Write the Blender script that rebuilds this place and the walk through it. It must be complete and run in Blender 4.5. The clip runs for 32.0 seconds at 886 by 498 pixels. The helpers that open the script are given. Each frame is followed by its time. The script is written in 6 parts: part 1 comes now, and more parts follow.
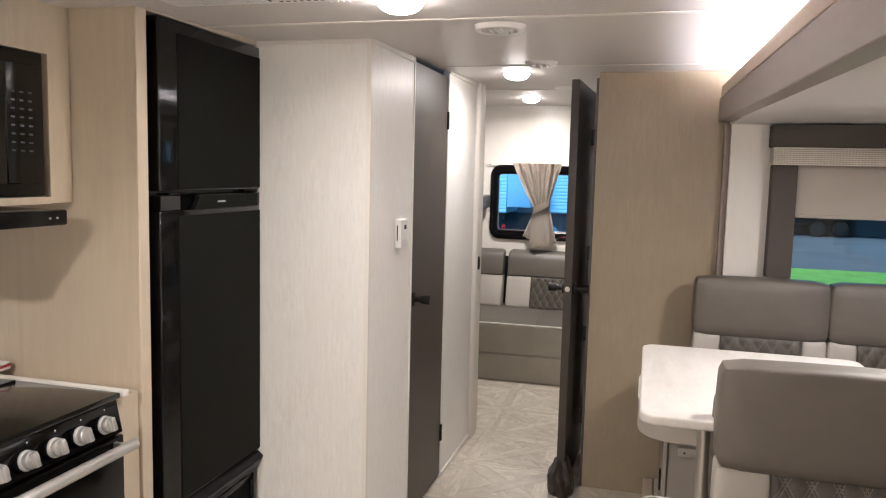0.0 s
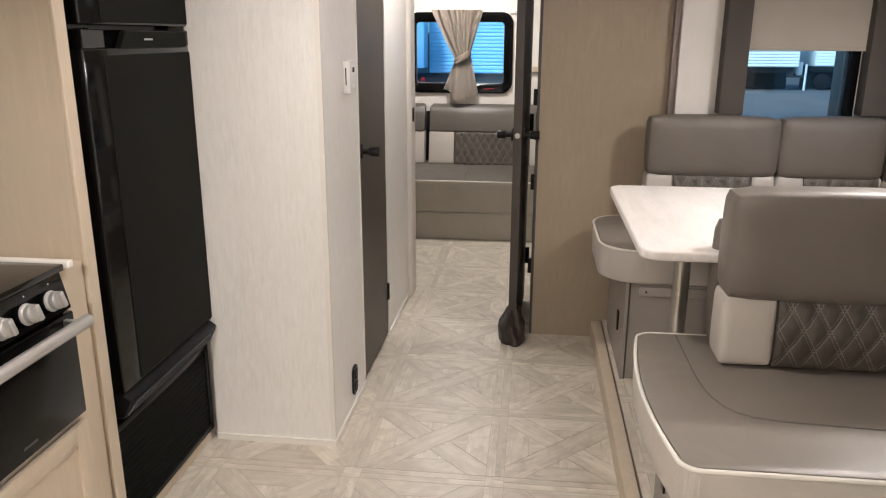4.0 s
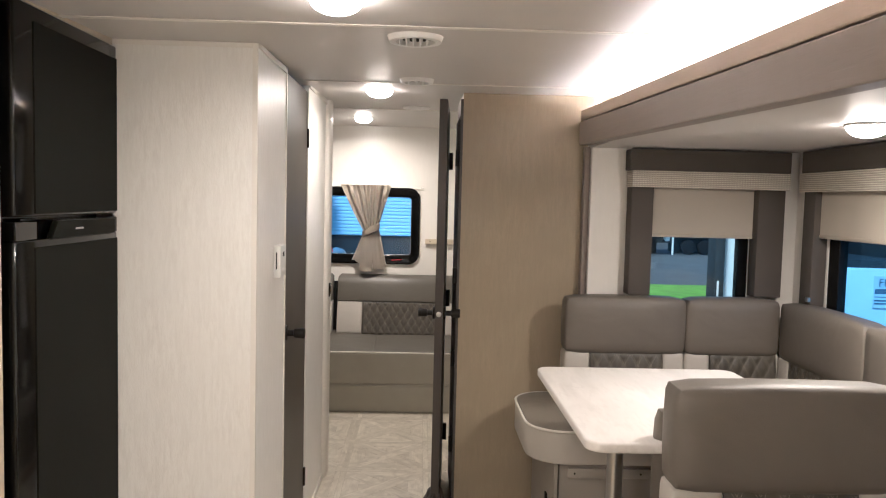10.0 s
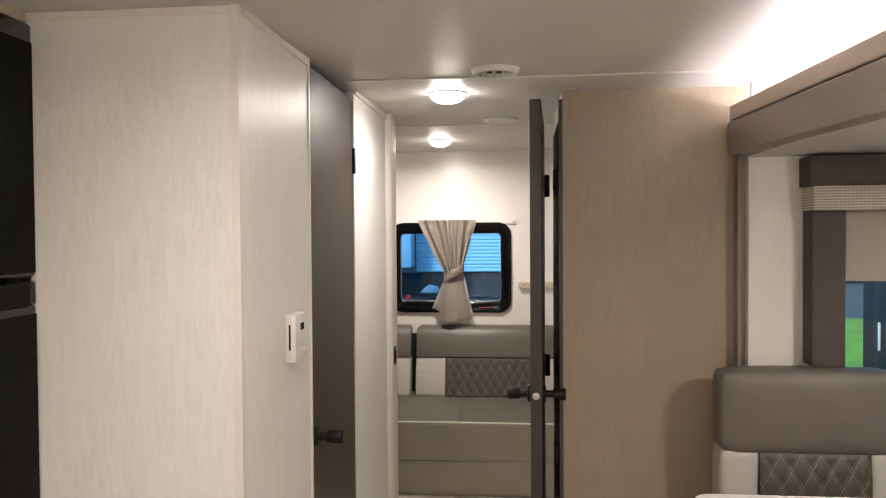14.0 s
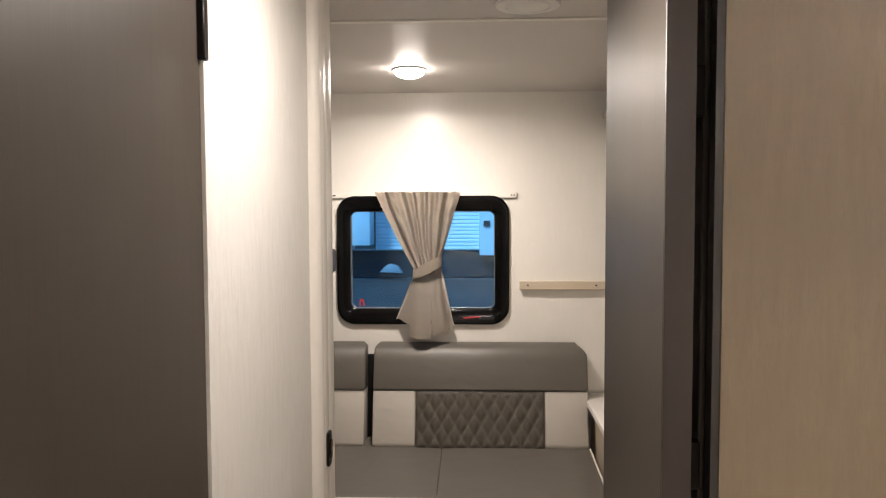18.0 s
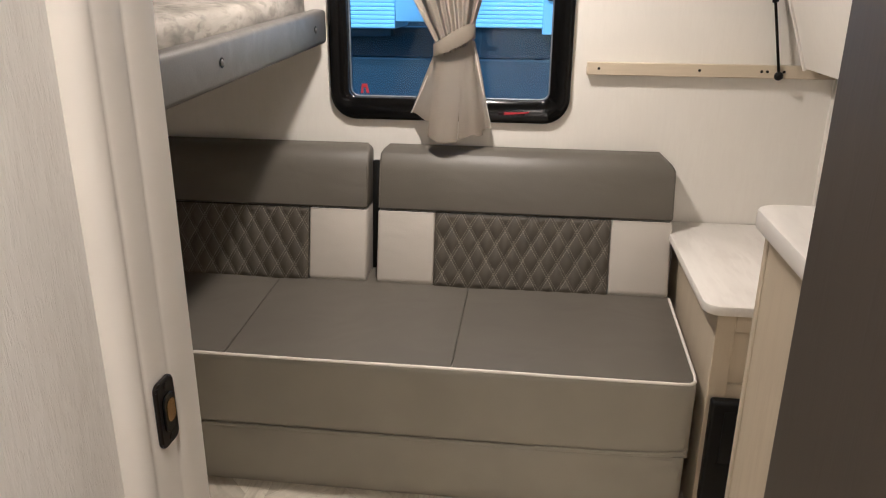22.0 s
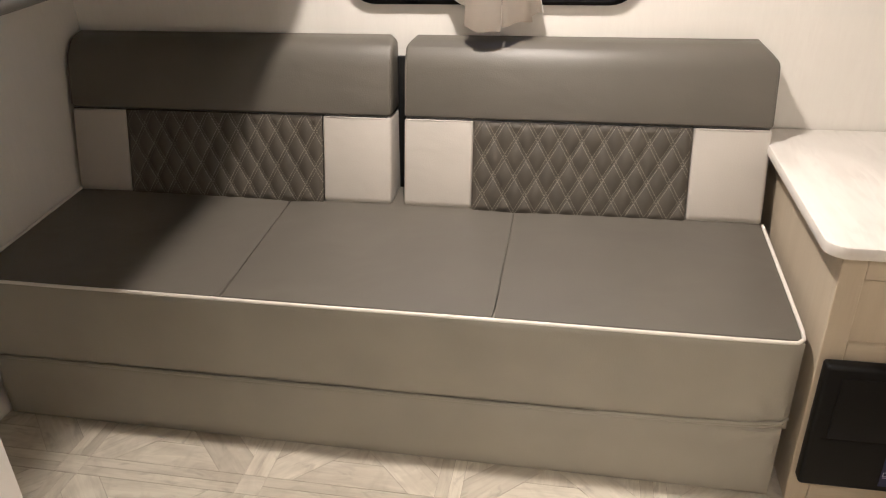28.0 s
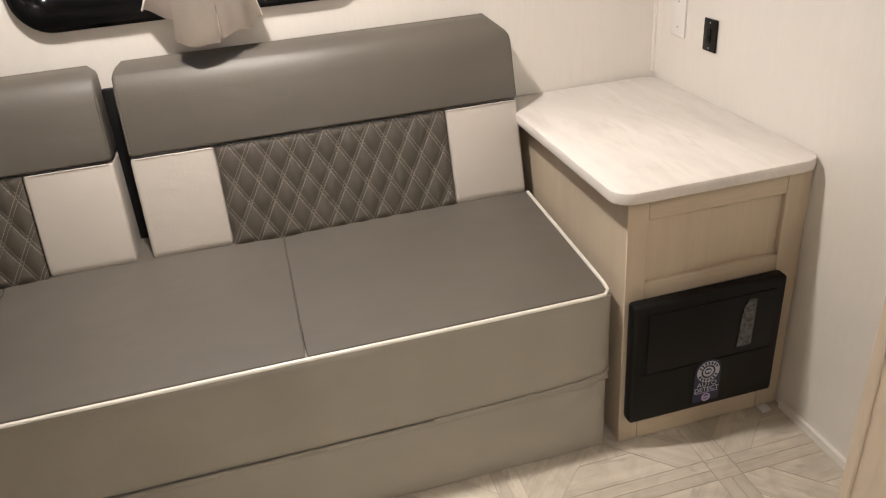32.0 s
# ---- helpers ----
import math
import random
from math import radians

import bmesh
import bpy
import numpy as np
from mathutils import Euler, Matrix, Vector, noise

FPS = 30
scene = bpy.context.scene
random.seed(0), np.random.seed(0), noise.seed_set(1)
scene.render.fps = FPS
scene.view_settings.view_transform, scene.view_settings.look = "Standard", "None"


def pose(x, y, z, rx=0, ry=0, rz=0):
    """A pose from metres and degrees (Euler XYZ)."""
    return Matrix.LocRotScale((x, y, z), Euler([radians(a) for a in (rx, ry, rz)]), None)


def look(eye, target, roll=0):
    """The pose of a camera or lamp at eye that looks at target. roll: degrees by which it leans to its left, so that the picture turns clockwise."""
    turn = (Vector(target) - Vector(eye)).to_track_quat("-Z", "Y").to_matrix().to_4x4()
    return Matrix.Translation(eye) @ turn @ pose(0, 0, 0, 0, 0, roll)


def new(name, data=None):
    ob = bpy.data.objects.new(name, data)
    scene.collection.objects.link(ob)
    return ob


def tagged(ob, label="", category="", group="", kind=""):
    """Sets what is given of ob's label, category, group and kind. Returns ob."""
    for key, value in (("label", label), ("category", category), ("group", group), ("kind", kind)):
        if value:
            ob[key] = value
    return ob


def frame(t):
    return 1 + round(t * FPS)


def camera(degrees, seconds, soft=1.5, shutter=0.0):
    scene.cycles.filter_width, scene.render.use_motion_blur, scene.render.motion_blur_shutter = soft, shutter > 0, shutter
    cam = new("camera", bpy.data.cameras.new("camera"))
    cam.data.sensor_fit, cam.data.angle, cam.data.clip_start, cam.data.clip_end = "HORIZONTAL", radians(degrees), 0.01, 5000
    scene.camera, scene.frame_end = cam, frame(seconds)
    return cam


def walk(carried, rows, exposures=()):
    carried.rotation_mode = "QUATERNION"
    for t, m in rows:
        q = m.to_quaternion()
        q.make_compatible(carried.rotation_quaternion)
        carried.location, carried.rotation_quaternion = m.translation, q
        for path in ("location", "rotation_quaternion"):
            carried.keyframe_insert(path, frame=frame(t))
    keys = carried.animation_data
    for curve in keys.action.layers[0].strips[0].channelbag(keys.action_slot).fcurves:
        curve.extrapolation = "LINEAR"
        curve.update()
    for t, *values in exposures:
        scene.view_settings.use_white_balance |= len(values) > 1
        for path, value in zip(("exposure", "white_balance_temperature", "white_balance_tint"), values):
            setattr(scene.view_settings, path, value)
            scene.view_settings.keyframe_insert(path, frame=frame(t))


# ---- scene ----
cam = camera(61.0, 32.0, soft=1.15)
PATH = [
    (0, (0.62, -2.108, 1.533), (0.097, -0.189, 1.33), 1.4),
    (0.5, (0.608, -2.105, 1.521), (0.077, -0.193, 1.27), 1.0),
    (1, (0.594, -2.092, 1.505), (0.077, -0.184, 1.201), 0.8),
    (1.5, (0.581, -2.084, 1.491), (0.109, -0.172, 1.142), 1.3),
    (2, (0.56, -2.068, 1.47), (0.14, -0.153, 1.076), 1.5),
    (2.5, (0.521, -2.053, 1.454), (0.134, -0.141, 1.014), 1.4),
    (3, (0.459, -2.03, 1.447), (0.102, -0.122, 0.963), 0.9),
    (3.5, (0.396, -2.008, 1.44), (0.098, -0.099, 0.923), 0.2),
    (4, (0.335, -1.983, 1.432), (0.11, -0.072, 0.886), 0.2),
    (4.5, (0.281, -1.965, 1.424), (0.119, -0.056, 0.852), -0.3),
    (6.5, (0.192, -1.946, 1.411), (0.144, -0.04, 0.808), -0.9),
    (7, (0.182, -1.945, 1.426), (0.181, -0.025, 0.866), -0.5),
    (7.5, (0.185, -1.96, 1.441), (0.212, -0.019, 0.962), -0.2),
    (8, (0.189, -1.969, 1.469), (0.232, -0.003, 1.103), 0.4),
    (8.5, (0.187, -1.975, 1.489), (0.249, 0.005, 1.208), 0.8),
    (9, (0.188, -1.976, 1.499), (0.26, 0.01, 1.274), 1.3),
    (9.5, (0.184, -1.973, 1.508), (0.254, 0.017, 1.328), 1.7),
    (10, (0.184, -1.975, 1.521), (0.241, 0.02, 1.39), 1.4),
    (10.5, (0.193, -1.959, 1.532), (0.224, 0.038, 1.438), 1.1),
    (11, (0.208, -1.888, 1.539), (0.196, 0.111, 1.477), 1.2),
    (11.5, (0.232, -1.789, 1.549), (0.161, 0.209, 1.506), 1.4),
    (12, (0.257, -1.682, 1.548), (0.137, 0.314, 1.514), 1.5),
    (12.5, (0.263, -1.568, 1.542), (0.106, 0.426, 1.509), 1.8),
    (13, (0.247, -1.417, 1.543), (0.071, 0.575, 1.509), 1.3),
    (13.5, (0.233, -1.245, 1.547), (0.041, 0.745, 1.509), 0.0),
    (14, (0.214, -1.052, 1.537), (0.014, 0.938, 1.494), -0.4),
    (14.5, (0.197, -0.824, 1.542), (-0.013, 1.164, 1.511), -0.0),
    (16.5, (0.094, -0.037, 1.575), (-0.005, 1.96, 1.54), 0.6),
    (17, (0.062, 0.145, 1.572), (-0.026, 2.143, 1.539), 1.2),
    (17.5, (0.032, 0.326, 1.568), (-0.062, 2.323, 1.504), 0.3),
    (18, (0.02, 0.471, 1.546), (-0.074, 2.466, 1.438), -0.2),
    (18.5, (0.028, 0.628, 1.536), (-0.076, 2.615, 1.331), 0.7),
    (19, (0.038, 0.773, 1.526), (-0.087, 2.749, 1.246), 1.9),
    (19.5, (0.044, 0.906, 1.505), (-0.095, 2.867, 1.141), 2.2),
    (20, (0.036, 1.048, 1.496), (-0.087, 2.997, 1.063), 1.7),
    (20.5, (0.02, 1.167, 1.478), (-0.078, 3.106, 0.995), 1.2),
    (21, (0.03, 1.261, 1.47), (-0.1, 3.183, 0.933), 1.7),
    (21.5, (0.052, 1.36, 1.469), (-0.138, 3.26, 0.874), 1.5),
    (22, (0.063, 1.443, 1.444), (-0.171, 3.314, 0.777), 0.4),
    (22.5, (0.068, 1.493, 1.42), (-0.201, 3.33, 0.676), -1.1),
    (23, (0.059, 1.558, 1.414), (-0.247, 3.367, 0.617), -1.8),
    (23.5, (0.05, 1.627, 1.413), (-0.285, 3.417, 0.586), -2.1),
    (24, (0.047, 1.693, 1.406), (-0.308, 3.461, 0.541), -2.3),
    (24.5, (0.046, 1.746, 1.398), (-0.327, 3.491, 0.495), -2.7),
    (25, (0.048, 1.774, 1.395), (-0.352, 3.522, 0.511), -2.0),
    (25.5, (0.052, 1.809, 1.387), (-0.375, 3.562, 0.524), -1.3),
    (27.5, (0.043, 1.863, 1.348), (-0.373, 3.589, 0.428), -1.0),
    (28, (0.022, 1.87, 1.352), (-0.315, 3.615, 0.435), -1.5),
    (28.5, (0.006, 1.883, 1.349), (-0.212, 3.644, 0.426), -2.2),
    (29, (-0.008, 1.88, 1.345), (-0.099, 3.651, 0.421), -3.3),
    (29.5, (-0.038, 1.902, 1.338), (-0.015, 3.664, 0.393), -3.5),
    (30, (-0.048, 1.926, 1.328), (0.048, 3.678, 0.369), -3.7),
    (30.5, (-0.084, 1.96, 1.329), (0.106, 3.699, 0.359), -3.7),
    (31, (-0.106, 1.988, 1.322), (0.16, 3.717, 0.351), -3.9),
    (31.5, (-0.125, 2.01, 1.321), (0.217, 3.737, 0.372), -4.3),
    (32, (-0.137, 2.027, 1.312), (0.257, 3.748, 0.372), -4.9),
]
walk(cam, [(t, look(eye, target, roll)) for t, eye, target, roll in PATH], [(0.0, 0.06, 4530, 10), (4.0, 0.05, 4560, 10), (9.0, 0.0, 4620, 10), (13.0, -0.14, 4720, 10), (14.5, -0.2, 4700, 10), (17.0, -0.15, 4800, 10), (21.0, -0.03, 4720, 10), (22.0, 0.1, 4700, 10), (23.0, 0.3, 4700, 10), (25.0, 0.6, 4700, 10), (28.0, 0.68, 4720, 10), (30.0, 0.62, 4710, 10), (32.0, 0.49, 4700, 10)])
scene.view_settings.exposure = 0.0

# ---- world and lights ----
world = bpy.data.worlds.new("sky")
scene.world = world
world.use_nodes = True
wn = world.node_tree
sky = wn.nodes.new("ShaderNodeTexSky")
sky.sky_type = "NISHITA"
sky.sun_disc = False
sky.sun_elevation, sky.sun_rotation = radians(52), radians(218)
wn.nodes["Background"].inputs["Strength"].default_value = 0.15
wn.links.new(sky.outputs[0], wn.nodes["Background"].inputs["Color"])
sun = new("sun", bpy.data.lights.new("sun", "SUN"))
sun.data.energy, sun.data.angle, sun.data.color = 4.6, radians(12), (1.0, 0.96, 0.9)
sun.matrix_world = look((0, 0, 30), (14, 18, 0))
LAMP, LEDC = (1.0, 0.72, 0.45), (1.0, 0.73, 0.52)
LAMP_WATTS = 15.0


def lamp_light(name, x, y, z, watts):
    ob = new(name, bpy.data.lights.new(name, "AREA"))
    ob.data.shape, ob.data.size, ob.data.energy, ob.data.color = "DISK", 0.11, watts, LAMP
    ob.data.spread = radians(172)
    ob.matrix_world = look((x, y, z), (x, y + 0.0001, z - 1))
    return ob


# ---- materials ----
def mat(name, color, rough=0.5, metal=0.0, spec=0.5, grain=None, bump=0.0, bump_scale=200, var=0.06, var_scale=6, wrinkle=0.0):
    """grain: (axis scale x, y, z, darker colour, amount) for wood streaks in object space."""
    m = bpy.data.materials.new(name)
    m.use_nodes = True
    nt = m.node_tree
    b = nt.nodes["Principled BSDF"]
    b.inputs["Roughness"].default_value, b.inputs["Metallic"].default_value = rough, metal
    b.inputs["Specular IOR Level"].default_value = spec
    tc = nt.nodes.new("ShaderNodeTexCoord")
    base = nt.nodes.new("ShaderNodeRGB")
    base.outputs[0].default_value = (*color, 1)
    col = base.outputs[0]

    def mix(a, bb, fac):
        n = nt.nodes.new("ShaderNodeMix")
        n.data_type = "RGBA"
        nt.links.new(fac, n.inputs[0])
        nt.links.new(a, n.inputs[6])
        if isinstance(bb, tuple):
            n.inputs[7].default_value = (*bb, 1)
        else:
            nt.links.new(bb, n.inputs[7])
        return n.outputs[2]

    def noise_fac(scale, lo, hi, vec=None, detail=4.0, amount=1.0):
        n = nt.nodes.new("ShaderNodeTexNoise")
        n.inputs["Scale"].default_value, n.inputs["Detail"].default_value = scale, detail
        n.inputs["Distortion"].default_value = 0.5 if vec else 0.0
        nt.links.new(vec if vec else tc.outputs["Object"], n.inputs["Vector"])
        r = nt.nodes.new("ShaderNodeMapRange")
        r.inputs[1].default_value, r.inputs[2].default_value, r.inputs[4].default_value = lo, hi, amount
        r.interpolation_type = "SMOOTHSTEP"
        nt.links.new(n.outputs[0], r.inputs[0])
        return r.outputs[0]

    height = None
    if grain:
        gx, gy, gz, dark, amount = grain
        mp = nt.nodes.new("ShaderNodeMapping")
        mp.inputs["Scale"].default_value = (gx, gy, gz)
        nt.links.new(tc.outputs["Object"], mp.inputs[0])
        f = noise_fac(1.0, 0.3, 0.75, mp.outputs[0], 6.0, amount)
        col = mix(col, dark, f)
        mp2 = nt.nodes.new("ShaderNodeMapping")
        mp2.inputs["Scale"].default_value = tuple(g * 4 if g > 10 else g * 6 for g in (gx, gy, gz))
        nt.links.new(tc.outputs["Object"], mp2.inputs[0])
        f2 = noise_fac(1.0, 0.45, 0.7, mp2.outputs[0], 3.0, amount * 0.6)
        col = mix(col, dark, f2)
        height = f2
    if var:
        dark2 = tuple(c * (1 - 2.2 * var) for c in color)
        col = mix(col, dark2, noise_fac(var_scale, 0.25, 0.8, None, 2.0, 0.8))
    nt.links.new(col, b.inputs["Base Color"])
    if bump:
        bp = nt.nodes.new("ShaderNodeBump")
        bp.inputs["Strength"].default_value, bp.inputs["Distance"].default_value = bump, 0.002
        nt.links.new(height if height else noise_fac(bump_scale, 0.2, 0.8, None, 2.0), bp.inputs["Height"])
        if wrinkle:
            wr = nt.nodes.new("ShaderNodeBump")
            wr.inputs["Strength"].default_value, wr.inputs["Distance"].default_value = wrinkle, 0.02
            wp_ = nt.nodes.new("ShaderNodeMapping")
            wp_.inputs["Scale"].default_value = (5.0, 6.0, 9.0)
            nt.links.new(tc.outputs["Object"], wp_.inputs[0])
            nt.links.new(noise_fac(1.0, 0.2, 0.8, wp_.outputs[0], 2.0), wr.inputs["Height"])
            nt.links.new(wr.outputs[0], bp.inputs["Normal"])
        nt.links.new(bp.outputs[0], b.inputs["Normal"])
    rr = noise_fac(2.5, 0.15, 0.85, None, 2.0, 1.0)
    r2 = nt.nodes.new("ShaderNodeMapRange")
    r2.inputs[3].default_value, r2.inputs[4].default_value = max(0.02, rough - 0.006 - 0.02 * rough), min(1, rough + 0.006 + 0.02 * rough)
    nt.links.new(rr, r2.inputs[0])
    nt.links.new(r2.outputs[0], b.inputs["Roughness"])
    return m


def glow(name, color, strength):
    m = bpy.data.materials.new(name)
    m.use_nodes = True
    b = m.node_tree.nodes["Principled BSDF"]
    b.inputs["Base Color"].default_value = (*color, 1)
    b.inputs["Emission Color"].default_value = (*color, 1)
    b.inputs["Emission Strength"].default_value = strength
    return m


M_WHITE = mat("white_grain_panel", (0.83, 0.815, 0.775), 0.36, spec=0.32, grain=(105, 105, 16.0, (0.66, 0.635, 0.59), 0.5), bump=0.35, var=0.02)
M_WALLB = mat("pale_wallboard", (0.75, 0.725, 0.67), 0.29, spec=0.55, grain=(80, 80, 10.0, (0.69, 0.66, 0.605), 0.4), bump=0.08, var=0.025)
M_TRIM = mat("white_trim", (0.76, 0.73, 0.67), 0.4, var=0.02)
M_CEIL = mat("ceiling_panel", (0.60, 0.575, 0.545), 0.45, spec=0.35, var=0.012, var_scale=3)
M_TAUPE = mat("taupe_wood", (0.325, 0.265, 0.178), 0.42, grain=(58, 58, 7.0, (0.235, 0.19, 0.13), 0.42), bump=0.22, var=0.06)
M_OAK = mat("pale_oak", (0.56, 0.485, 0.36), 0.45, grain=(34, 34, 2.0, (0.455, 0.385, 0.275), 0.5), bump=0.25, var=0.03)
M_OAKH = mat("pale_oak_level", (0.56, 0.485, 0.36), 0.45, grain=(2.0, 2.0, 34, (0.455, 0.385, 0.275), 0.5), bump=0.25, var=0.03)
M_DOOR = mat("dark_grey_door", (0.053, 0.043, 0.032), 0.44, spec=0.5, grain=(17, 17, 1.5, (0.037, 0.030, 0.023), 0.42), bump=0.1, var=0.05)
M_DARKEDGE = mat("dark_edge", (0.055, 0.048, 0.042), 0.45, var=0.04)
M_BEAM = mat("taupe_beam", (0.24, 0.20, 0.17), 0.42, grain=(40, 2.0, 40, (0.18, 0.15, 0.125), 0.5), bump=0.2, var=0.04)
M_BEAM2 = mat("light_beam", (0.46, 0.37, 0.28), 0.42, grain=(40, 2.0, 40, (0.38, 0.30, 0.22), 0.5), bump=0.2, var=0.04)
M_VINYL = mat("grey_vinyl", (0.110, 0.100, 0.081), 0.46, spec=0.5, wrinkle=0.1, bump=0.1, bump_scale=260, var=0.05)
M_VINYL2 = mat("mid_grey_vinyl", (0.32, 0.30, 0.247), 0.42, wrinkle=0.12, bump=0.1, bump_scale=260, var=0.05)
M_VINYLB = mat("bench_grey_vinyl", (0.14, 0.123, 0.100), 0.53, wrinkle=0.12, bump=0.1, bump_scale=260, var=0.05)
M_PATCH = mat("cream_vinyl", (0.47, 0.44, 0.39), 0.42, wrinkle=0.1, bump=0.1, bump_scale=260, var=0.04)
M_PIPE = mat("cream_piping", (0.72, 0.69, 0.62), 0.45, var=0.03)
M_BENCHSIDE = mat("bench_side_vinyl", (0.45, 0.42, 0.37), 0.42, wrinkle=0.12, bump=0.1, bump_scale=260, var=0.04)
# Bench grey vinyl, lightened for the lamp light on the seat tops.
M_SEATLIT = mat("lit_bench_vinyl", (0.19, 0.168, 0.136), 0.42, wrinkle=0.12, bump=0.1, bump_scale=260, var=0.05)
M_PADGREY = mat("pad_grey_vinyl", (0.112, 0.108, 0.098), 0.42, wrinkle=0.12, bump=0.1, bump_scale=260, var=0.05)
M_BENCHBASE = mat("bench_base_grey", (0.30, 0.272, 0.235), 0.45, bump=0.1, bump_scale=260, var=0.04)
M_PANELBLK = mat("satin_black_case", (0.005, 0.005, 0.0046), 0.42, spec=0.18, bump=0.15, bump_scale=500, var=0.05)
M_OVEN = mat("black_oven_glass", (0.0035, 0.0035, 0.0033), 0.14, spec=0.12, var=0.0)
M_WINBLK = mat("black_window_frame", (0.003, 0.003, 0.003), 0.14, spec=0.16, var=0.0)
M_FRIDGE = mat("black_glass_door", (0.004, 0.0042, 0.0038), 0.09, spec=0.4, var=0.0)
M_FRPANEL = mat("satin_black_panel", (0.0062, 0.0068, 0.0048), 0.48, spec=0.055, bump=0.05, bump_scale=400, var=0.05)
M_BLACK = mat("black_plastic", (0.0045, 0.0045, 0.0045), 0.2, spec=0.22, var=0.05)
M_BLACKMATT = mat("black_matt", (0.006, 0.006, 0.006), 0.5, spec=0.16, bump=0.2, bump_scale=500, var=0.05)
M_METAL = mat("brushed_metal", (0.55, 0.54, 0.52), 0.31, metal=1.0, var=0.04)
M_SILVER = mat("silver_plastic", (0.55, 0.54, 0.52), 0.3, metal=0.6, var=0.02)
M_WHITEPL = mat("white_plastic", (0.78, 0.77, 0.74), 0.35, var=0.02)
M_BRASS = mat("brass", (0.6, 0.38, 0.15), 0.25, metal=1.0, var=0.05)
M_BRONZE = mat("dark_bronze", (0.009, 0.0075, 0.006), 0.36, spec=0.2, var=0.05)
M_SHADE = mat("roller_fabric", (0.43, 0.39, 0.32), 0.75, bump=0.3, bump_scale=900, var=0.03)
M_FELT = mat("valance_grey_fabric", (0.082, 0.070, 0.058), 0.8, bump=0.3, bump_scale=700, var=0.05)


def weave_mat(name, color, dark, pitch):
    """A ribbed, woven band: crossing threads as colour and relief."""
    m = mat(name, color, 0.8, var=0.05, var_scale=60)
    nt = m.node_tree
    b = nt.nodes["Principled BSDF"]
    tc = nt.nodes.new("ShaderNodeTexCoord")
    prod = nt.nodes.new("ShaderNodeMath")
    prod.operation = "MULTIPLY"
    add = nt.nodes.new("ShaderNodeMath")
    add.operation = "ADD"
    waves = []
    for way in ("X", "Y", "Z"):
        w = nt.nodes.new("ShaderNodeTexWave")
        w.bands_direction = way
        w.inputs["Scale"].default_value = 2 * math.pi / (20 * pitch * (1.0 if way == "Z" else 1.4))
        w.inputs["Distortion"].default_value = 0.3
        nt.links.new(tc.outputs["Object"], w.inputs["Vector"])
        waves.append(w.outputs["Fac"])
    nt.links.new(waves[0], add.inputs[0])
    nt.links.new(waves[1], add.inputs[1])
    nt.links.new(add.outputs[0], prod.inputs[0])
    nt.links.new(waves[2], prod.inputs[1])
    mx = nt.nodes.new("ShaderNodeMix")
    mx.data_type = "RGBA"
    old = b.inputs["Base Color"].links[0].from_socket
    mx.inputs[6].default_value = (*dark, 1)
    nt.links.new(prod.outputs[0], mx.inputs[0])
    nt.links.new(old, mx.inputs[7])
    nt.links.new(mx.outputs[2], b.inputs["Base Color"])
    bp = nt.nodes.new("ShaderNodeBump")
    bp.inputs["Strength"].default_value, bp.inputs["Distance"].default_value = 0.6, 0.002
    nt.links.new(prod.outputs[0], bp.inputs["Height"])
    nt.links.new(bp.outputs[0], b.inputs["Normal"])
    return m


M_WEAVE = weave_mat("woven_trim", (0.70, 0.65, 0.56), (0.40, 0.36, 0.30), 0.0085)
M_CURTAIN = mat("beige_curtain", (0.47, 0.418, 0.338), 0.8, bump=0.3, bump_scale=900, var=0.04)
M_TOP = mat("marbled_laminate", (0.78, 0.75, 0.70), 0.35, grain=(15, 2.4, 10, (0.58, 0.545, 0.50), 0.75), var=0.02)
M_TOPX = mat("marbled_laminate_cross", (0.74, 0.71, 0.67), 0.4, grain=(15, 2.6, 10, (0.55, 0.52, 0.48), 0.7), var=0.02)
M_BAG = mat("dark_bag", (0.029, 0.019, 0.014), 0.45, bump=0.4, bump_scale=60, var=0.1)
M_GLOWW = glow("lamp_diffuser", LAMP, 100.0)
M_LED = glow("led_strip", LEDC, 250.0)
M_MATTRESS = mat("patterned_ticking", (0.36, 0.33, 0.285), 0.7, grain=(13, 4.0, 13, (0.03, 0.025, 0.02), 1.0), bump=0.3, var=0.1, var_scale=9)
M_LEAFG = mat("grass", (0.17, 0.34, 0.03), 0.8, var=0.2, var_scale=3)
M_SIDING = mat("white_siding", (0.74, 0.80, 0.83), 0.45, var=0.03)
M_DARKU = mat("dark_underbody", (0.025, 0.028, 0.03), 0.7, var=0.1)
M_RED = mat("red_plastic", (0.40, 0.025, 0.03), 0.4, var=0.0)


# ---- building helpers ----
def bm_box(x0, x1, y0, y1, z0, z1, bevel=0.0, seg=2):
    bm = bmesh.new()
    bmesh.ops.create_cube(bm, size=1)
    for v in bm.verts:
        v.co = Vector((x0 + (v.co.x + 0.5) * (x1 - x0), y0 + (v.co.y + 0.5) * (y1 - y0), z0 + (v.co.z + 0.5) * (z1 - z0)))
    if bevel:
        bmesh.ops.bevel(bm, geom=bm.edges[:], offset=bevel, segments=seg, profile=0.5, affect="EDGES")
    return bm


def bm_join(*bms):
    me = bpy.data.meshes.new("tmp")
    out = bmesh.new()
    for b in bms:
        b.to_mesh(me)
        out.from_mesh(me)
        b.free()
    bpy.data.meshes.remove(me)
    return out


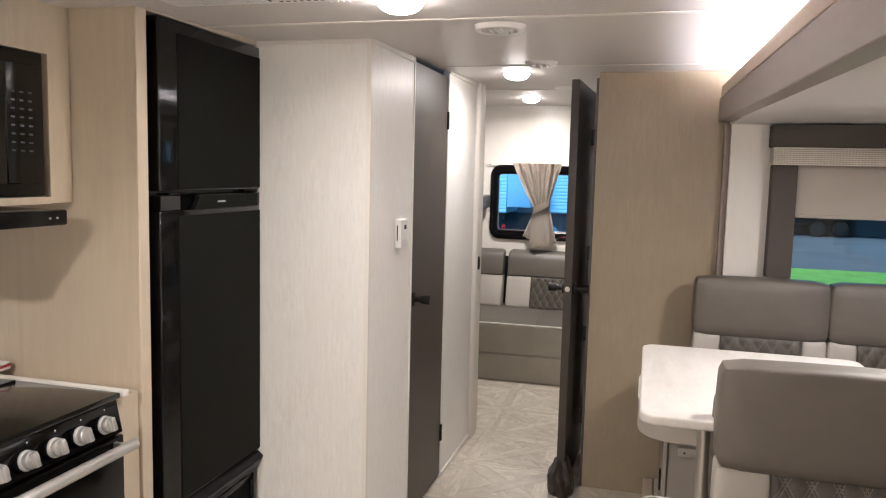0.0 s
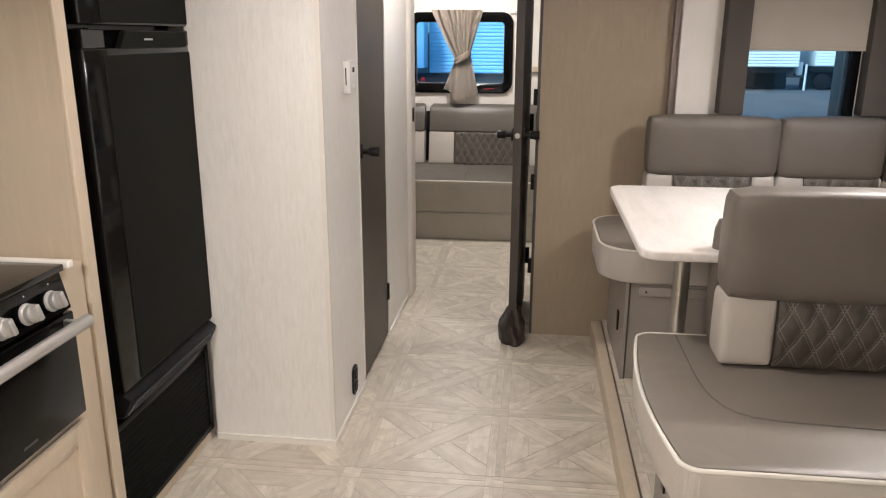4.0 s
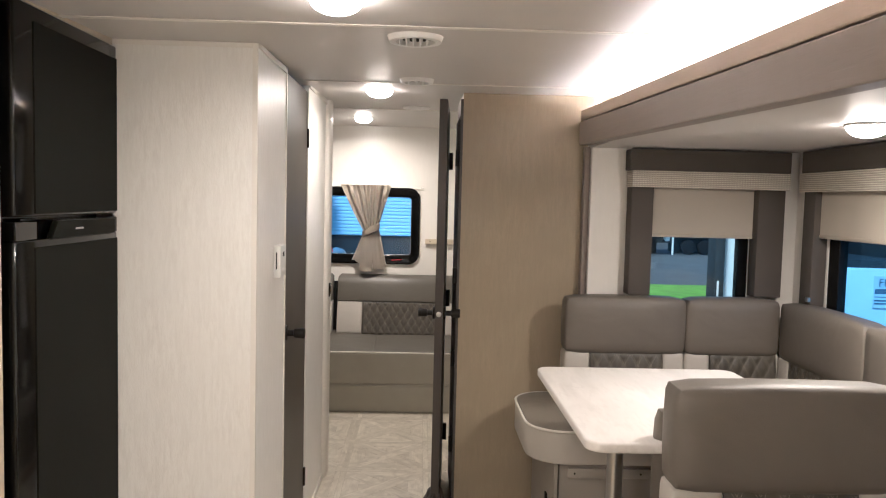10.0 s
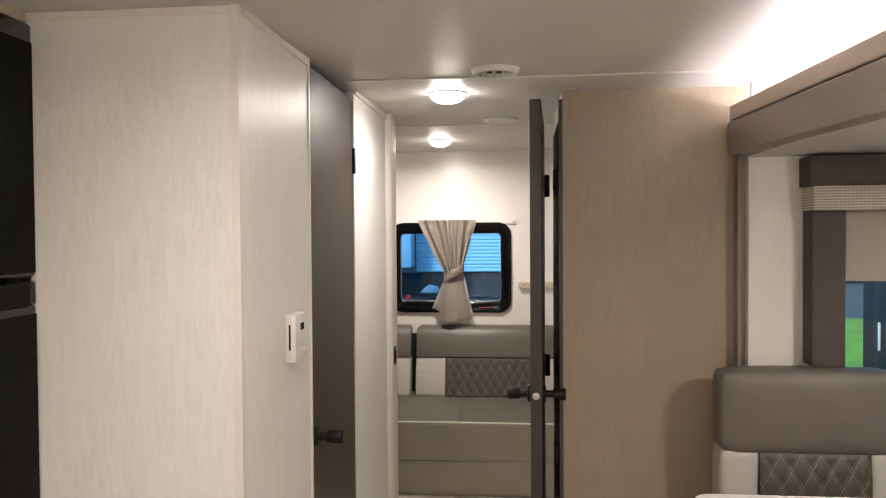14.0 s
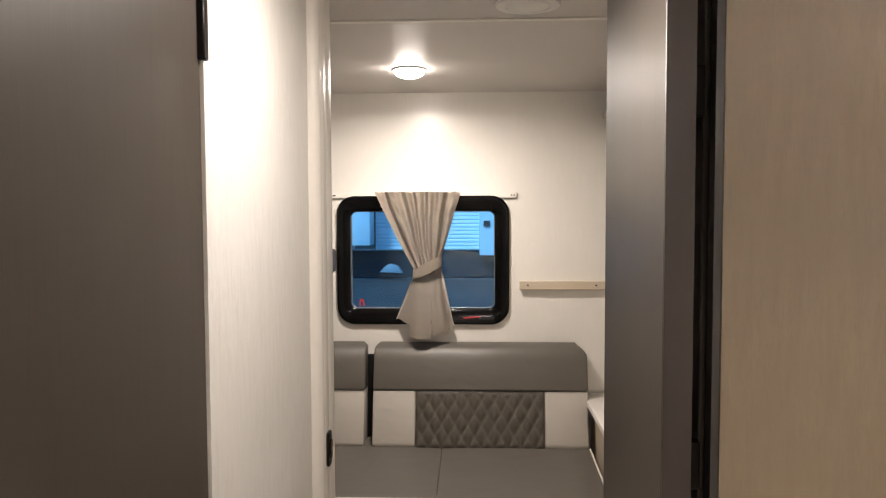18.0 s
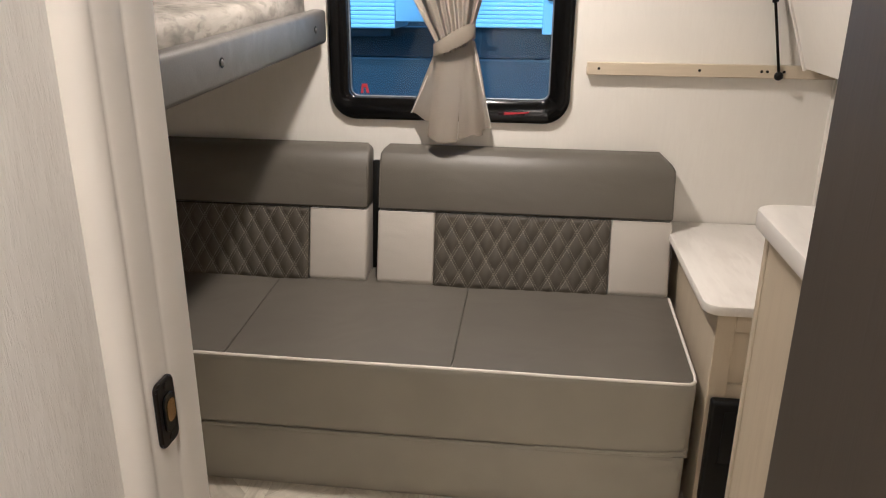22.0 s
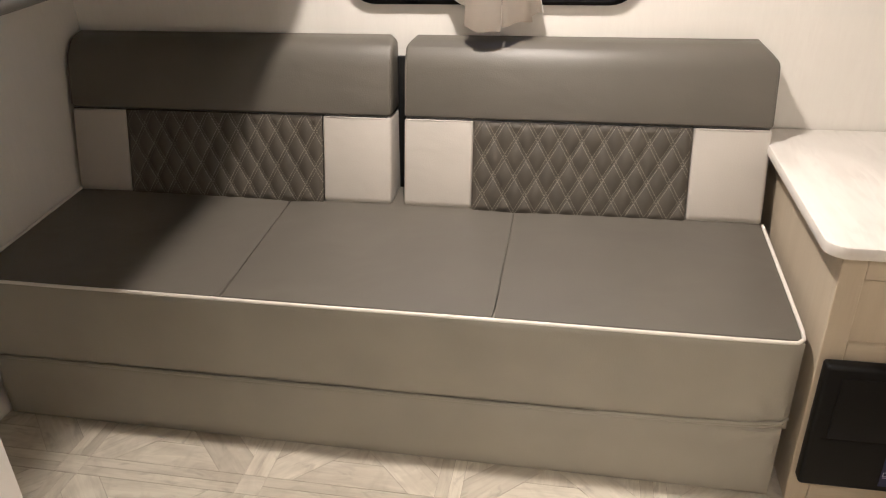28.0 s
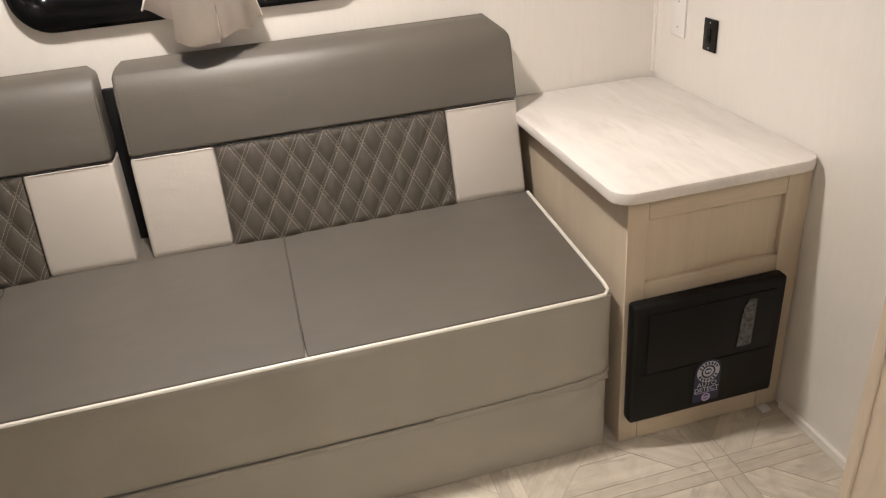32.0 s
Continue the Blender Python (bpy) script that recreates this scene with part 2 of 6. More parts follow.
def bm_cyl(r, z0, z1, n=24, r2=None, bevel=0.0):
    bm = bmesh.new()
    bmesh.ops.create_cone(bm, cap_ends=True, segments=n, radius1=r, radius2=r if r2 is None else r2, depth=z1 - z0)
    bmesh.ops.translate(bm, verts=bm.verts, vec=(0, 0, (z0 + z1) / 2))
    if bevel:
        rim = [e for e in bm.edges if abs(e.verts[0].co.z - e.verts[1].co.z) < 1e-6]
        bmesh.ops.bevel(bm, geom=rim, offset=bevel, segments=2, profile=0.5, affect="EDGES")
    return bm


def moved(bm, m):
    bmesh.ops.transform(bm, matrix=m, verts=bm.verts)
    return bm


def bm_prism(points, axis, a, b, bevel=0.0, seg=2):
    """A polygon in the two other axes (in order), pulled along axis from a to b."""
    bm = bmesh.new()
    put = {"x": lambda p, q, s: (s, p, q), "y": lambda p, q, s: (p, s, q), "z": lambda p, q, s: (p, q, s)}[axis]
    lo = [bm.verts.new(put(p, q, a)) for p, q in points]
    hi = [bm.verts.new(put(p, q, b)) for p, q in points]
    n = len(points)
    bm.faces.new(lo)
    bm.faces.new(hi)
    for i in range(n):
        bm.faces.new((lo[i], lo[(i + 1) % n], hi[(i + 1) % n], hi[i]))
    bmesh.ops.recalc_face_normals(bm, faces=bm.faces)
    if bevel:
        bmesh.ops.bevel(bm, geom=bm.edges[:], offset=bevel, segments=seg, profile=0.5, affect="EDGES")
    return bm


def round_rect(x0, x1, y0, y1, r, n=6):
    pts = []
    for cx, cy, a0 in ((x1 - r, y1 - r, 0), (x0 + r, y1 - r, 90), (x0 + r, y0 + r, 180), (x1 - r, y0 + r, 270)):
        for i in range(n + 1):
            a = radians(a0 + 90 * i / n)
            pts.append((cx + r * math.cos(a), cy + r * math.sin(a)))
    return pts


def bm_tube(points, r, n=8, closed=False):
    bm = bmesh.new()
    P = [Vector(p) for p in points]
    rings = []
    for i, p in enumerate(P):
        a = P[i - 1] if (i or closed) else P[0]
        b = P[(i + 1) % len(P)] if (i < len(P) - 1 or closed) else P[-1]
        d = (b - a).normalized()
        u = d.cross(Vector((0, 0, 1)) if abs(d.z) < 0.9 else Vector((1, 0, 0))).normalized()
        w = d.cross(u)
        rings.append([bm.verts.new(p + r * (math.cos(t) * u + math.sin(t) * w)) for t in [2 * math.pi * k / n for k in range(n)]])
    m = len(rings)
    for i in range(m if closed else m - 1):
        A, B = rings[i], rings[(i + 1) % m]
        for k in range(n):
            bm.faces.new((A[k], A[(k + 1) % n], B[(k + 1) % n], B[k]))
    if not closed:
        bm.faces.new(rings[0])
        bm.faces.new(rings[-1])
    bmesh.ops.recalc_face_normals(bm, faces=bm.faces)
    return bm


def link(name, bm, material, smooth=True):
    me = bpy.data.meshes.new(name)
    bm.to_mesh(me)
    bm.free()
    me.materials.append(material)
    if smooth:
        for p in me.polygons:
            p.use_smooth = True
        me.set_sharp_from_angle(angle=radians(40))
    return new(name, me)


def part(name, bm, material, parent, label="", smooth=True):
    ob = link(name, bm, material, smooth)
    ob.parent = parent
    if label:
        tagged(ob, label)
    return ob


def thing(name, label, category, bm=None, material=None, group="", kind="", at=(0, 0, 0)):
    ob = link(name, bm, material) if bm else new(name)
    if bm is None:
        ob.empty_display_size = 0.05
    ob.location = at
    bpy.context.view_layer.update()
    return tagged(ob, label, category, group, kind)


def sub(parent, name, bm, material, label="", smooth=True):
    """A part given in world metres, under a thing that stands elsewhere."""
    ob = part(name, bm, material, parent, label, smooth)
    top = parent
    off = Vector((0, 0, 0))
    while top:
        off += top.location
        top = top.parent
    for v in ob.data.vertices:
        v.co -= off
    return ob


def structure(name, bm, material, label, category, smooth=False):
    return tagged(link(name, bm, material, smooth), label, category, kind="structure")


BUNK_CEIL = 2.084


def ceil_z(y):
    return 1.977 + 0.0265 * y if y < 2.5 else BUNK_CEIL


def stitched(name, color, thread):
    """Quilted vinyl: double rows of pale stitches along a diamond lattice, in object metres."""
    m = mat(name, color, 0.5, bump=0.25, bump_scale=300, var=0.08, var_scale=30)
    nt = m.node_tree
    b = nt.nodes["Principled BSDF"]
    tc = nt.nodes.new("ShaderNodeTexCoord")
    sp = nt.nodes.new("ShaderNodeSeparateXYZ")
    nt.links.new(tc.outputs["Object"], sp.inputs[0])

    def op(kind, a, c, d=None):
        n = nt.nodes.new("ShaderNodeMath")
        n.operation = kind
        for i, v in enumerate((a, c, d)):
            if v is None:
                continue
            if isinstance(v, (int, float)):
                n.inputs[i].default_value = v
            else:
                nt.links.new(v, n.inputs[i])
        return n.outputs[0]

    u, w = op("DIVIDE", sp.outputs[0], QU), op("DIVIDE", sp.outputs[2], QV)
    lines = None
    for f in (op("ADD", u, w), op("SUBTRACT", u, w)):
        d = op("PINGPONG", f, 0.5)
        near = op("LESS_THAN", op("ABSOLUTE", op("SUBTRACT", d, 0.078), 0), 0.017)
        lines = near if lines is None else op("MAXIMUM", lines, near)
    dash = op("GREATER_THAN", op("PINGPONG", op("MULTIPLY", w, 14.0), 0.5), 0.12)
    old = b.inputs["Base Color"].links[0].from_socket
    mx = nt.nodes.new("ShaderNodeMix")
    mx.data_type = "RGBA"
    nt.links.new(op("MULTIPLY", op("MULTIPLY", lines, dash), 0.8), mx.inputs[0])
    nt.links.new(old, mx.inputs[6])
    mx.inputs[7].default_value = (*thread, 1)
    nt.links.new(mx.outputs[2], b.inputs["Base Color"])
    return m


QU, QV = 0.0594, 0.104
M_QUILT = stitched("quilted_vinyl", (0.070, 0.061, 0.046), (0.23, 0.21, 0.165))


def plank_mat(name, source):
    """Vinyl floor planks: grain along each piece's own length, tone from the piece."""
    m = bpy.data.materials.new(name)
    m.use_nodes = True
    nt = m.node_tree
    b = nt.nodes["Principled BSDF"]
    b.inputs["Roughness"].default_value = 0.38
    if source == "object":
        rnd = nt.nodes.new("ShaderNodeObjectInfo").outputs["Random"]
    else:
        rnd = nt.nodes.new("ShaderNodeNewGeometry").outputs["Random Per Island"]
    uv = nt.nodes.new("ShaderNodeUVMap")
    uv.uv_map = "plank"
    add = nt.nodes.new("ShaderNodeVectorMath")
    add.operation = "ADD"
    mul = nt.nodes.new("ShaderNodeVectorMath")
    mul.operation = "SCALE"
    mul.inputs[0].default_value = (7.3, 11.1, 3.7)
    nt.links.new(rnd, mul.inputs["Scale"])
    nt.links.new(uv.outputs[0], add.inputs[0])
    nt.links.new(mul.outputs[0], add.inputs[1])

    def streak(sx, sy, lo, hi, det):
        mp = nt.nodes.new("ShaderNodeMapping")
        mp.inputs["Scale"].default_value = (sx, sy, 1)
        nt.links.new(add.outputs[0], mp.inputs[0])
        n = nt.nodes.new("ShaderNodeTexNoise")
        n.inputs["Scale"].default_value, n.inputs["Detail"].default_value = 1.0, det
        n.inputs["Distortion"].default_value = 0.6
        nt.links.new(mp.outputs[0], n.inputs["Vector"])
        r = nt.nodes.new("ShaderNodeMapRange")
        r.inputs[1].default_value, r.inputs[2].default_value = lo, hi
        nt.links.new(n.outputs[0], r.inputs[0])
        return r.outputs[0]

    ramp = nt.nodes.new("ShaderNodeValToRGB")
    ramp.color_ramp.elements[0].color = (0.53, 0.488, 0.398, 1)
    ramp.color_ramp.elements[1].color = (0.69, 0.643, 0.533, 1)
    e = ramp.color_ramp.elements.new(0.5)
    e.color = (0.615, 0.569, 0.468, 1)
    nt.links.new(rnd, ramp.inputs[0])
    col = ramp.outputs[0]
    for fac, dark, amt in ((streak(4, 26, 0.40, 0.72, 5), (0.28, 0.243, 0.187), 0.42), (streak(9, 120, 0.45, 0.75, 3), (0.26, 0.225, 0.172), 0.25), (streak(3, 9, 0.5, 0.8, 2), (0.60, 0.56, 0.49), 0.35), (streak(14, 34, 0.60, 0.74, 4), (0.19, 0.165, 0.13), 0.4)):
        k = nt.nodes.new("ShaderNodeMath")
        k.operation = "MULTIPLY"
        k.inputs[1].default_value = amt
        nt.links.new(fac, k.inputs[0])
        mx = nt.nodes.new("ShaderNodeMix")
        mx.data_type = "RGBA"
        nt.links.new(k.outputs[0], mx.inputs[0])
        nt.links.new(col, mx.inputs[6])
        mx.inputs[7].default_value = (*dark, 1)
        col = mx.outputs[2]
    blot = nt.nodes.new("ShaderNodeTexNoise")
    blot.inputs["Scale"].default_value, blot.inputs["Detail"].default_value, blot.inputs["Distortion"].default_value = 11.0, 5.0, 1.2
    nt.links.new(add.outputs[0], blot.inputs["Vector"])
    br = nt.nodes.new("ShaderNodeMapRange")
    br.inputs[1].default_value, br.inputs[2].default_value, br.inputs[4].default_value = 0.46, 0.66, 0.42
    nt.links.new(blot.outputs[0], br.inputs[0])
    mb = nt.nodes.new("ShaderNodeMix")
    mb.data_type = "RGBA"
    nt.links.new(br.outputs[0], mb.inputs[0])
    nt.links.new(col, mb.inputs[6])
    mb.inputs[7].default_value = (0.36, 0.318, 0.25, 1)
    nt.links.new(mb.outputs[2], b.inputs["Base Color"])
    return m


M_PLANK, M_PLANKS = plank_mat("floor_plank", "object"), plank_mat("floor_planks", "island")


def glass_mat(name, tint):
    m = bpy.data.materials.new(name)
    m.use_nodes = True
    nt = m.node_tree
    out = nt.nodes["Material Output"]
    tr, gl, mx = (nt.nodes.new("ShaderNode" + k) for k in ("BsdfTransparent", "BsdfGlossy", "MixShader"))
    tr.inputs[0].default_value = (*tint, 1)
    gl.inputs["Roughness"].default_value = 0.02
    mx.inputs[0].default_value = 0.04
    nt.links.new(tr.outputs[0], mx.inputs[1])
    nt.links.new(gl.outputs[0], mx.inputs[2])
    nt.links.new(mx.outputs[0], out.inputs["Surface"])
    return m


M_GLASS = glass_mat("window_glass", (0.62, 0.85, 0.97))
M_SKYGLASS = glass_mat("tinted_skylight", (0.26, 0.42, 0.62))
M_GLASSP = glass_mat("pale_window_glass", (0.97, 1.0, 0.90))


# ---- setting ----
WX0, WX1, Y0, Y1 = -1.51, 0.99, -3.3, 4.0
floor = structure("floor", bm_box(WX0 - 0.1, 1.12, Y0 - 0.1, Y1 + 0.1, -0.08, -0.0012), mat("floor_bed", (0.40, 0.355, 0.285), 0.6), "pale grey-brown wood-look vinyl floor", "floor")


def bm_slab(x0, x1, y0, y1, lift, thick):
    bm = bmesh.new()
    vs = [bm.verts.new((x, y, ceil_z(y) + lift + d)) for d in (0, thick) for x, y in ((x0, y0), (x1, y0), (x1, y1), (x0, y1))]
    for f in ((0, 1, 2, 3), (4, 5, 6, 7), (0, 1, 5, 4), (1, 2, 6, 5), (2, 3, 7, 6), (3, 0, 4, 7)):
        bm.faces.new([vs[i] for i in f])
    bmesh.ops.recalc_face_normals(bm, faces=bm.faces)
    return bm


HX0, HX1, HY0, HY1 = -0.95, -0.40, 0.96, 1.42
ceiling = structure("ceiling", bm_join(bm_slab(WX0 - 0.1, HX0, Y0 - 0.1, 2.499, 0, 0.06), bm_slab(HX1, 1.12, Y0 - 0.1, 2.499, 0, 0.06), bm_slab(HX0, HX1, Y0 - 0.1, HY0, 0, 0.06), bm_slab(HX0, HX1, HY1, 2.499, 0, 0.06), bm_box(WX0 - 0.1, 1.12, 2.4995, Y1 + 0.1, BUNK_CEIL, BUNK_CEIL + 0.06)), M_CEIL, "satin pale grey ceiling panels with white seam strips", "ceiling")
for i, y in enumerate((-2.3, -1.12, 0.06, 1.25, 2.484)):
    structure("trim_ceiling_%d" % (i + 1), bm_slab(-0.33 if 0.9 < y < 1.5 else WX0, 1.0, y - 0.012, y + 0.012, -0.004, 0.003), M_TRIM, "white ceiling seam strip", "trim")

sl_ = thing("skylight", "tinted roof skylight over the bathroom", "skylight", kind="structure", at=((HX0 + HX1) / 2, (HY0 + HY1) / 2, 2.09))
sub(sl_, "pane", bm_box(HX0 - 0.03, HX1 + 0.03, HY0 - 0.03, HY1 + 0.03, 2.092, 2.098), M_SKYGLASS)

# outer walls
HT = 2.2
structure("wall_west", bm_box(WX0 - 0.08, WX0, Y0, Y1, -0.05, HT), M_WALLB, "pale wallboard side wall", "wall")
structure("wall_south", bm_box(WX0 - 0.08, WX1 + 0.08, Y0 - 0.08, Y0, -0.05, HT), M_WALLB, "pale wallboard end wall", "wall")
WIN = (-0.646, 0.164, 1.0, 1.606)
structure("wall_north", bm_join(bm_box(WX0, WIN[0] + 0.03, Y1, Y1 + 0.06, -0.05, HT), bm_box(WIN[1] - 0.03, WX1 + 0.08, Y1, Y1 + 0.06, -0.05, HT),
    bm_box(WIN[0] + 0.03, WIN[1] - 0.03, Y1, Y1 + 0.06, -0.05, WIN[2] + 0.03), bm_box(WIN[0] + 0.03, WIN[1] - 0.03, Y1, Y1 + 0.06, WIN[3] - 0.03, HT)),
    M_WALLB, "pale wallboard rear wall with a window opening", "wall")
structure("wall_east", bm_box(WX1, WX1 + 0.08, 1.56, Y1, -0.05, HT), M_WALLB, "pale wallboard side wall of the bunk room", "wall")
structure("wall_east_front", bm_box(WX1, WX1 + 0.08, Y0, -1.75, -0.05, HT), M_WALLB, "pale wallboard side wall", "wall")

# corridor partition, bathroom and bunk room doorway
PX = -0.335
structure("wall_pantry", bm_box(-0.774, PX, 0.386, 0.88, 0, 2.06), M_WHITE, "white wood-grain panel box beside the fridge", "wall")
structure("trim_pantry_corner", bm_box(PX - 0.012, PX + 0.004, 0.382, 0.40, 0.0, 2.0), M_TRIM, "white corner strip", "trim")
structure("trim_pantry_front", bm_box(-0.774, PX - 0.013, 0.3825, 0.3865, ceil_z(0.386) - 0.016, ceil_z(0.386) - 0.001), M_TRIM, "white top strip", "trim")
structure("trim_pantry_top", bm_box(PX, PX + 0.006, 0.402, 0.87, 1.975, 1.99), M_TRIM, "white top strip", "trim")
structure("baseboard_pantry", bm_box(-0.774, PX + 0.006, 0.378, 0.386, 0, 0.022), M_TRIM, "thin white base strip", "baseboard")
structure("baseboard_pantry_side", bm_box(PX, PX + 0.008, 0.386, 0.88, 0, 0.022), M_TRIM, "thin white base strip", "baseboard")
structure("trim_door_edge", bm_box(PX - 0.03, PX + 0.004, 0.88, 0.892, 0, 2.0), M_TRIM, "white door edge strip", "trim")
structure("wall_corridor", bm_box(PX - 0.03, PX, 1.44, 2.034, 0, 2.06), M_WHITE, "white wood-grain corridor panel", "wall")
structure("baseboard_corridor", bm_box(PX, PX + 0.008, 1.445, 2.034, 0, 0.022), M_TRIM, "thin white base strip", "baseboard")
structure("trim_corridor_top", bm_box(PX, PX + 0.008, 1.44, 2.034, 2.005, 2.028), M_TRIM, "white top strip", "trim")
# Hidden partition, added so that skylight does not leak past the fridge.
structure("wall_bath_front", bm_box(-1.45, -0.785, 0.412, 0.44, 0, 2.06), M_WALLB, "unseen partition added to block skylight behind the refrigerator", "wall")
structure("wall_bath_back", bm_box(-1.40, -1.37, 0.41, 2.05, 0, 2.06), M_WALLB, "pale bathroom wall", "wall")
structure("wall_bunk_west", bm_box(WX0, PX - 0.03, 2.06, 2.12, 0, 2.1), M_WALLB, "pale partition wall of the bunk room", "wall")
groove = [(0.0, 2.054), (-0.0015, 2.057), (-0.0025, 2.060), (-0.0015, 2.063), (0.0, 2.066)]
jamb = [(PX - 0.03, 2.034), (PX, 2.0345), (-0.322, 2.036), (-0.314, 2.042), (-0.311, 2.049)] + [(-0.311 + a, b) for a, b in groove] + [(-0.311 + a, b + 0.048) for a, b in groove] + [(-0.311, 2.163), (-0.314, 2.17), (PX - 0.03, 2.17)]
structure("trim_jamb_west", bm_prism(jamb, "z", 0, 2.034), M_TRIM, "white moulded door jamb", "trim", True)

# wardrobe block beside the bunk room door
TX0, TX1, TY = 0.365, 0.93, 1.55
structure("wall_wardrobe_front", bm_box(TX0, TX1, TY, TY + 0.03, 0, 2.06), M_TAUPE, "taupe wood-grain wardrobe end panel", "wall")
structure("wall_wardrobe_side", bm_join(bm_box(TX0, TX0 + 0.03, TY + 0.03, TY + 0.06, 0, 2.05), bm_box(TX0, TX0 + 0.03, TY + 0.06, 2.08, 1.93, 2.05), bm_box(TX0, TX0 + 0.03, 2.03, 2.08, 0, 1.93)), M_WHITE, "pale wardrobe side frame", "wall")
structure("wall_bunk_east", bm_box(TX0, WX1, 2.08, 2.13, 0, 2.1), M_WALLB, "pale partition wall of the bunk room", "wall")
structure("trim_wardrobe_slide", bm_box(TX1, TX1 + 0.03, TY - 0.05, TY + 0.02, 0.0, 1.78), M_BEAM, "dark taupe slide-out trim post", "trim")

# slide-out
SX0, SX1, SY0, SY1, SF, SC = 0.656, 1.92, -1.7, 1.47, 0.09, 1.775
structure("platform_slide", bm_box(SX0 + 0.048, SX1 + 0.1, SY0, SY1 + 0.07, 0.0, SF - 0.0012), mat("slide_floor_bed", (0.27, 0.235, 0.185), 0.6), "raised slide-out floor", "floor")
structure("trim_slide_lip", bm_box(SX0, SX0 + 0.045, SY0, TY - 0.004, 0, SF - 0.005, 0.004, 2), M_OAK, "pale wood lip along the slide-out floor", "trim")
structure("ceiling_slide", bm_box(0.95, SX1 + 0.1, SY0, SY1 + 0.07, SC, SC + 0.05), M_CEIL, "pale slide-out ceiling", "ceiling")
W2 = (1.22, 1.70, 0.95, 1.60)
structure("wall_slide_north", bm_join(bm_box(0.955, W2[0], SY1, SY1 + 0.05, SF, SC), bm_box(W2[1], SX1 + 0.05, SY1, SY1 + 0.05, SF, SC),
    bm_box(W2[0], W2[1], SY1, SY1 + 0.05, SF, W2[2]), bm_box(W2[0], W2[1], SY1, SY1 + 0.05, W2[3], SC)), M_WALLB, "white slide-out end wall with a window opening", "wall")
W3 = (-0.55, 1.18, 0.95, 1.60)
structure("wall_slide_east", bm_join(bm_box(SX1, SX1 + 0.05, SY0, W3[0], SF, SC), bm_box(SX1, SX1 + 0.05, W3[1], SY1, SF, SC),
    bm_box(SX1, SX1 + 0.05, W3[0], W3[1], SF, W3[2]), bm_box(SX1, SX1 + 0.05, W3[0], W3[1], W3[3], SC)), M_WALLB, "white slide-out long wall with a wide window opening", "wall")
structure("wall_slide_south", bm_box(0.955, SX1 + 0.05, SY0 - 0.05, SY0, 0, SC), M_WALLB, "white slide-out end wall", "wall")


def bm_along(x0, x1, y0, y1, z0, z1, bevel=0.0):
    """A bar along y that falls towards the front of the trailer; z0 and z1 hold at its rear end."""
    f = 0.028 * (y1 - y0)
    return bm_prism([(y0, z0 - f), (y1, z0), (y1, z1), (y0, z1 - f)], "x", x0, x1, bevel)


beam = structure("beam_slide", bm_along(0.90, 0.955, SY0 - 0.05, TY - 0.04, 1.789, 1.892, 0.004), M_BEAM, "dark taupe beam over the slide-out", "beam")
structure("trim_beam_top", bm_along(0.905, 0.955, SY0 - 0.05, TY - 0.04, 1.898, 1.946, 0.004), M_BEAM2, "lighter wood strip along the beam top", "trim")
structure("trim_beam_post", bm_box(0.956, 0.984, 1.44, 1.46, 1.90, ceil_z(1.44) - 0.003), M_TRIM, "short pale post above the beam end", "trim")
structure("wall_above_slide", bm_box(1.10, 1.14, SY0 - 0.05, TY, 1.84, 2.1), M_WALLB, "wall above the slide-out", "wall")
structure("shelf_above_beam", bm_along(0.956, 1.10, SY0 - 0.05, TY - 0.02, 1.895, 1.905), M_WALLB, "ledge behind the beam", "trim")
structure("wall_wardrobe_top", bm_box(TX1, WX1 + 0.08, TY, TY + 0.03, 1.7, 2.1), M_TAUPE, "taupe panel above the slide-out", "wall")


# ---- fixtures on the ceiling ----
def bm_dome(r, h, z, n=32, m=6):
    bm = bmesh.new()
    rows = []
    for j in range(m):
        a = radians(90 * j / m)
        rows.append([bm.verts.new((r * math.cos(a) * math.cos(2 * math.pi * i / n), r * math.cos(a) * math.sin(2 * math.pi * i / n), z + h * math.sin(a))) for i in range(n)])
    tip = bm.verts.new((0, 0, z + h))
    for j in range(m - 1):
        for i in range(n):
            bm.faces.new((rows[j][i], rows[j][(i + 1) % n], rows[j + 1][(i + 1) % n], rows[j + 1][i]))
    for i in range(n):
        bm.faces.new((rows[-1][i], rows[-1][(i + 1) % n], tip))
    bmesh.ops.recalc_face_normals(bm, faces=bm.faces)
    return bm


def ceiling_lamp(x, y, z, label, share=1.0, deep=0.030):
    t = thing("ceiling_lamp", label, "ceiling lamp", at=(x, y, z), group="round ceiling lamps")
    part("base_ring", bm_cyl(0.066, -0.007, 0.0, 32, bevel=0.003), M_WHITEPL, t, "white base ring")
    part("diffuser", bm_dome(0.060, -deep, -0.007), M_GLOWW, t, "glowing frosted diffuser")
    lamp_light("lamp_light", x, y, z - deep - 0.010, LAMP_WATTS * share)
    return t


# The last lamp is unseen, added to throw light on the pantry front.
for x, y, share in ((-0.022, -0.23, 0.56), (-0.026, 1.53, 0.43), (-0.246, 3.40, 1.48), (-0.50, -2.30, 3.6)):
    ceiling_lamp(x, y, ceil_z(y), "lit round ceiling lamp with a frosted dome", share)
ceiling_lamp(1.50, 0.24, SC, "lit round lamp on the slide-out ceiling", 1.4, 0.034)
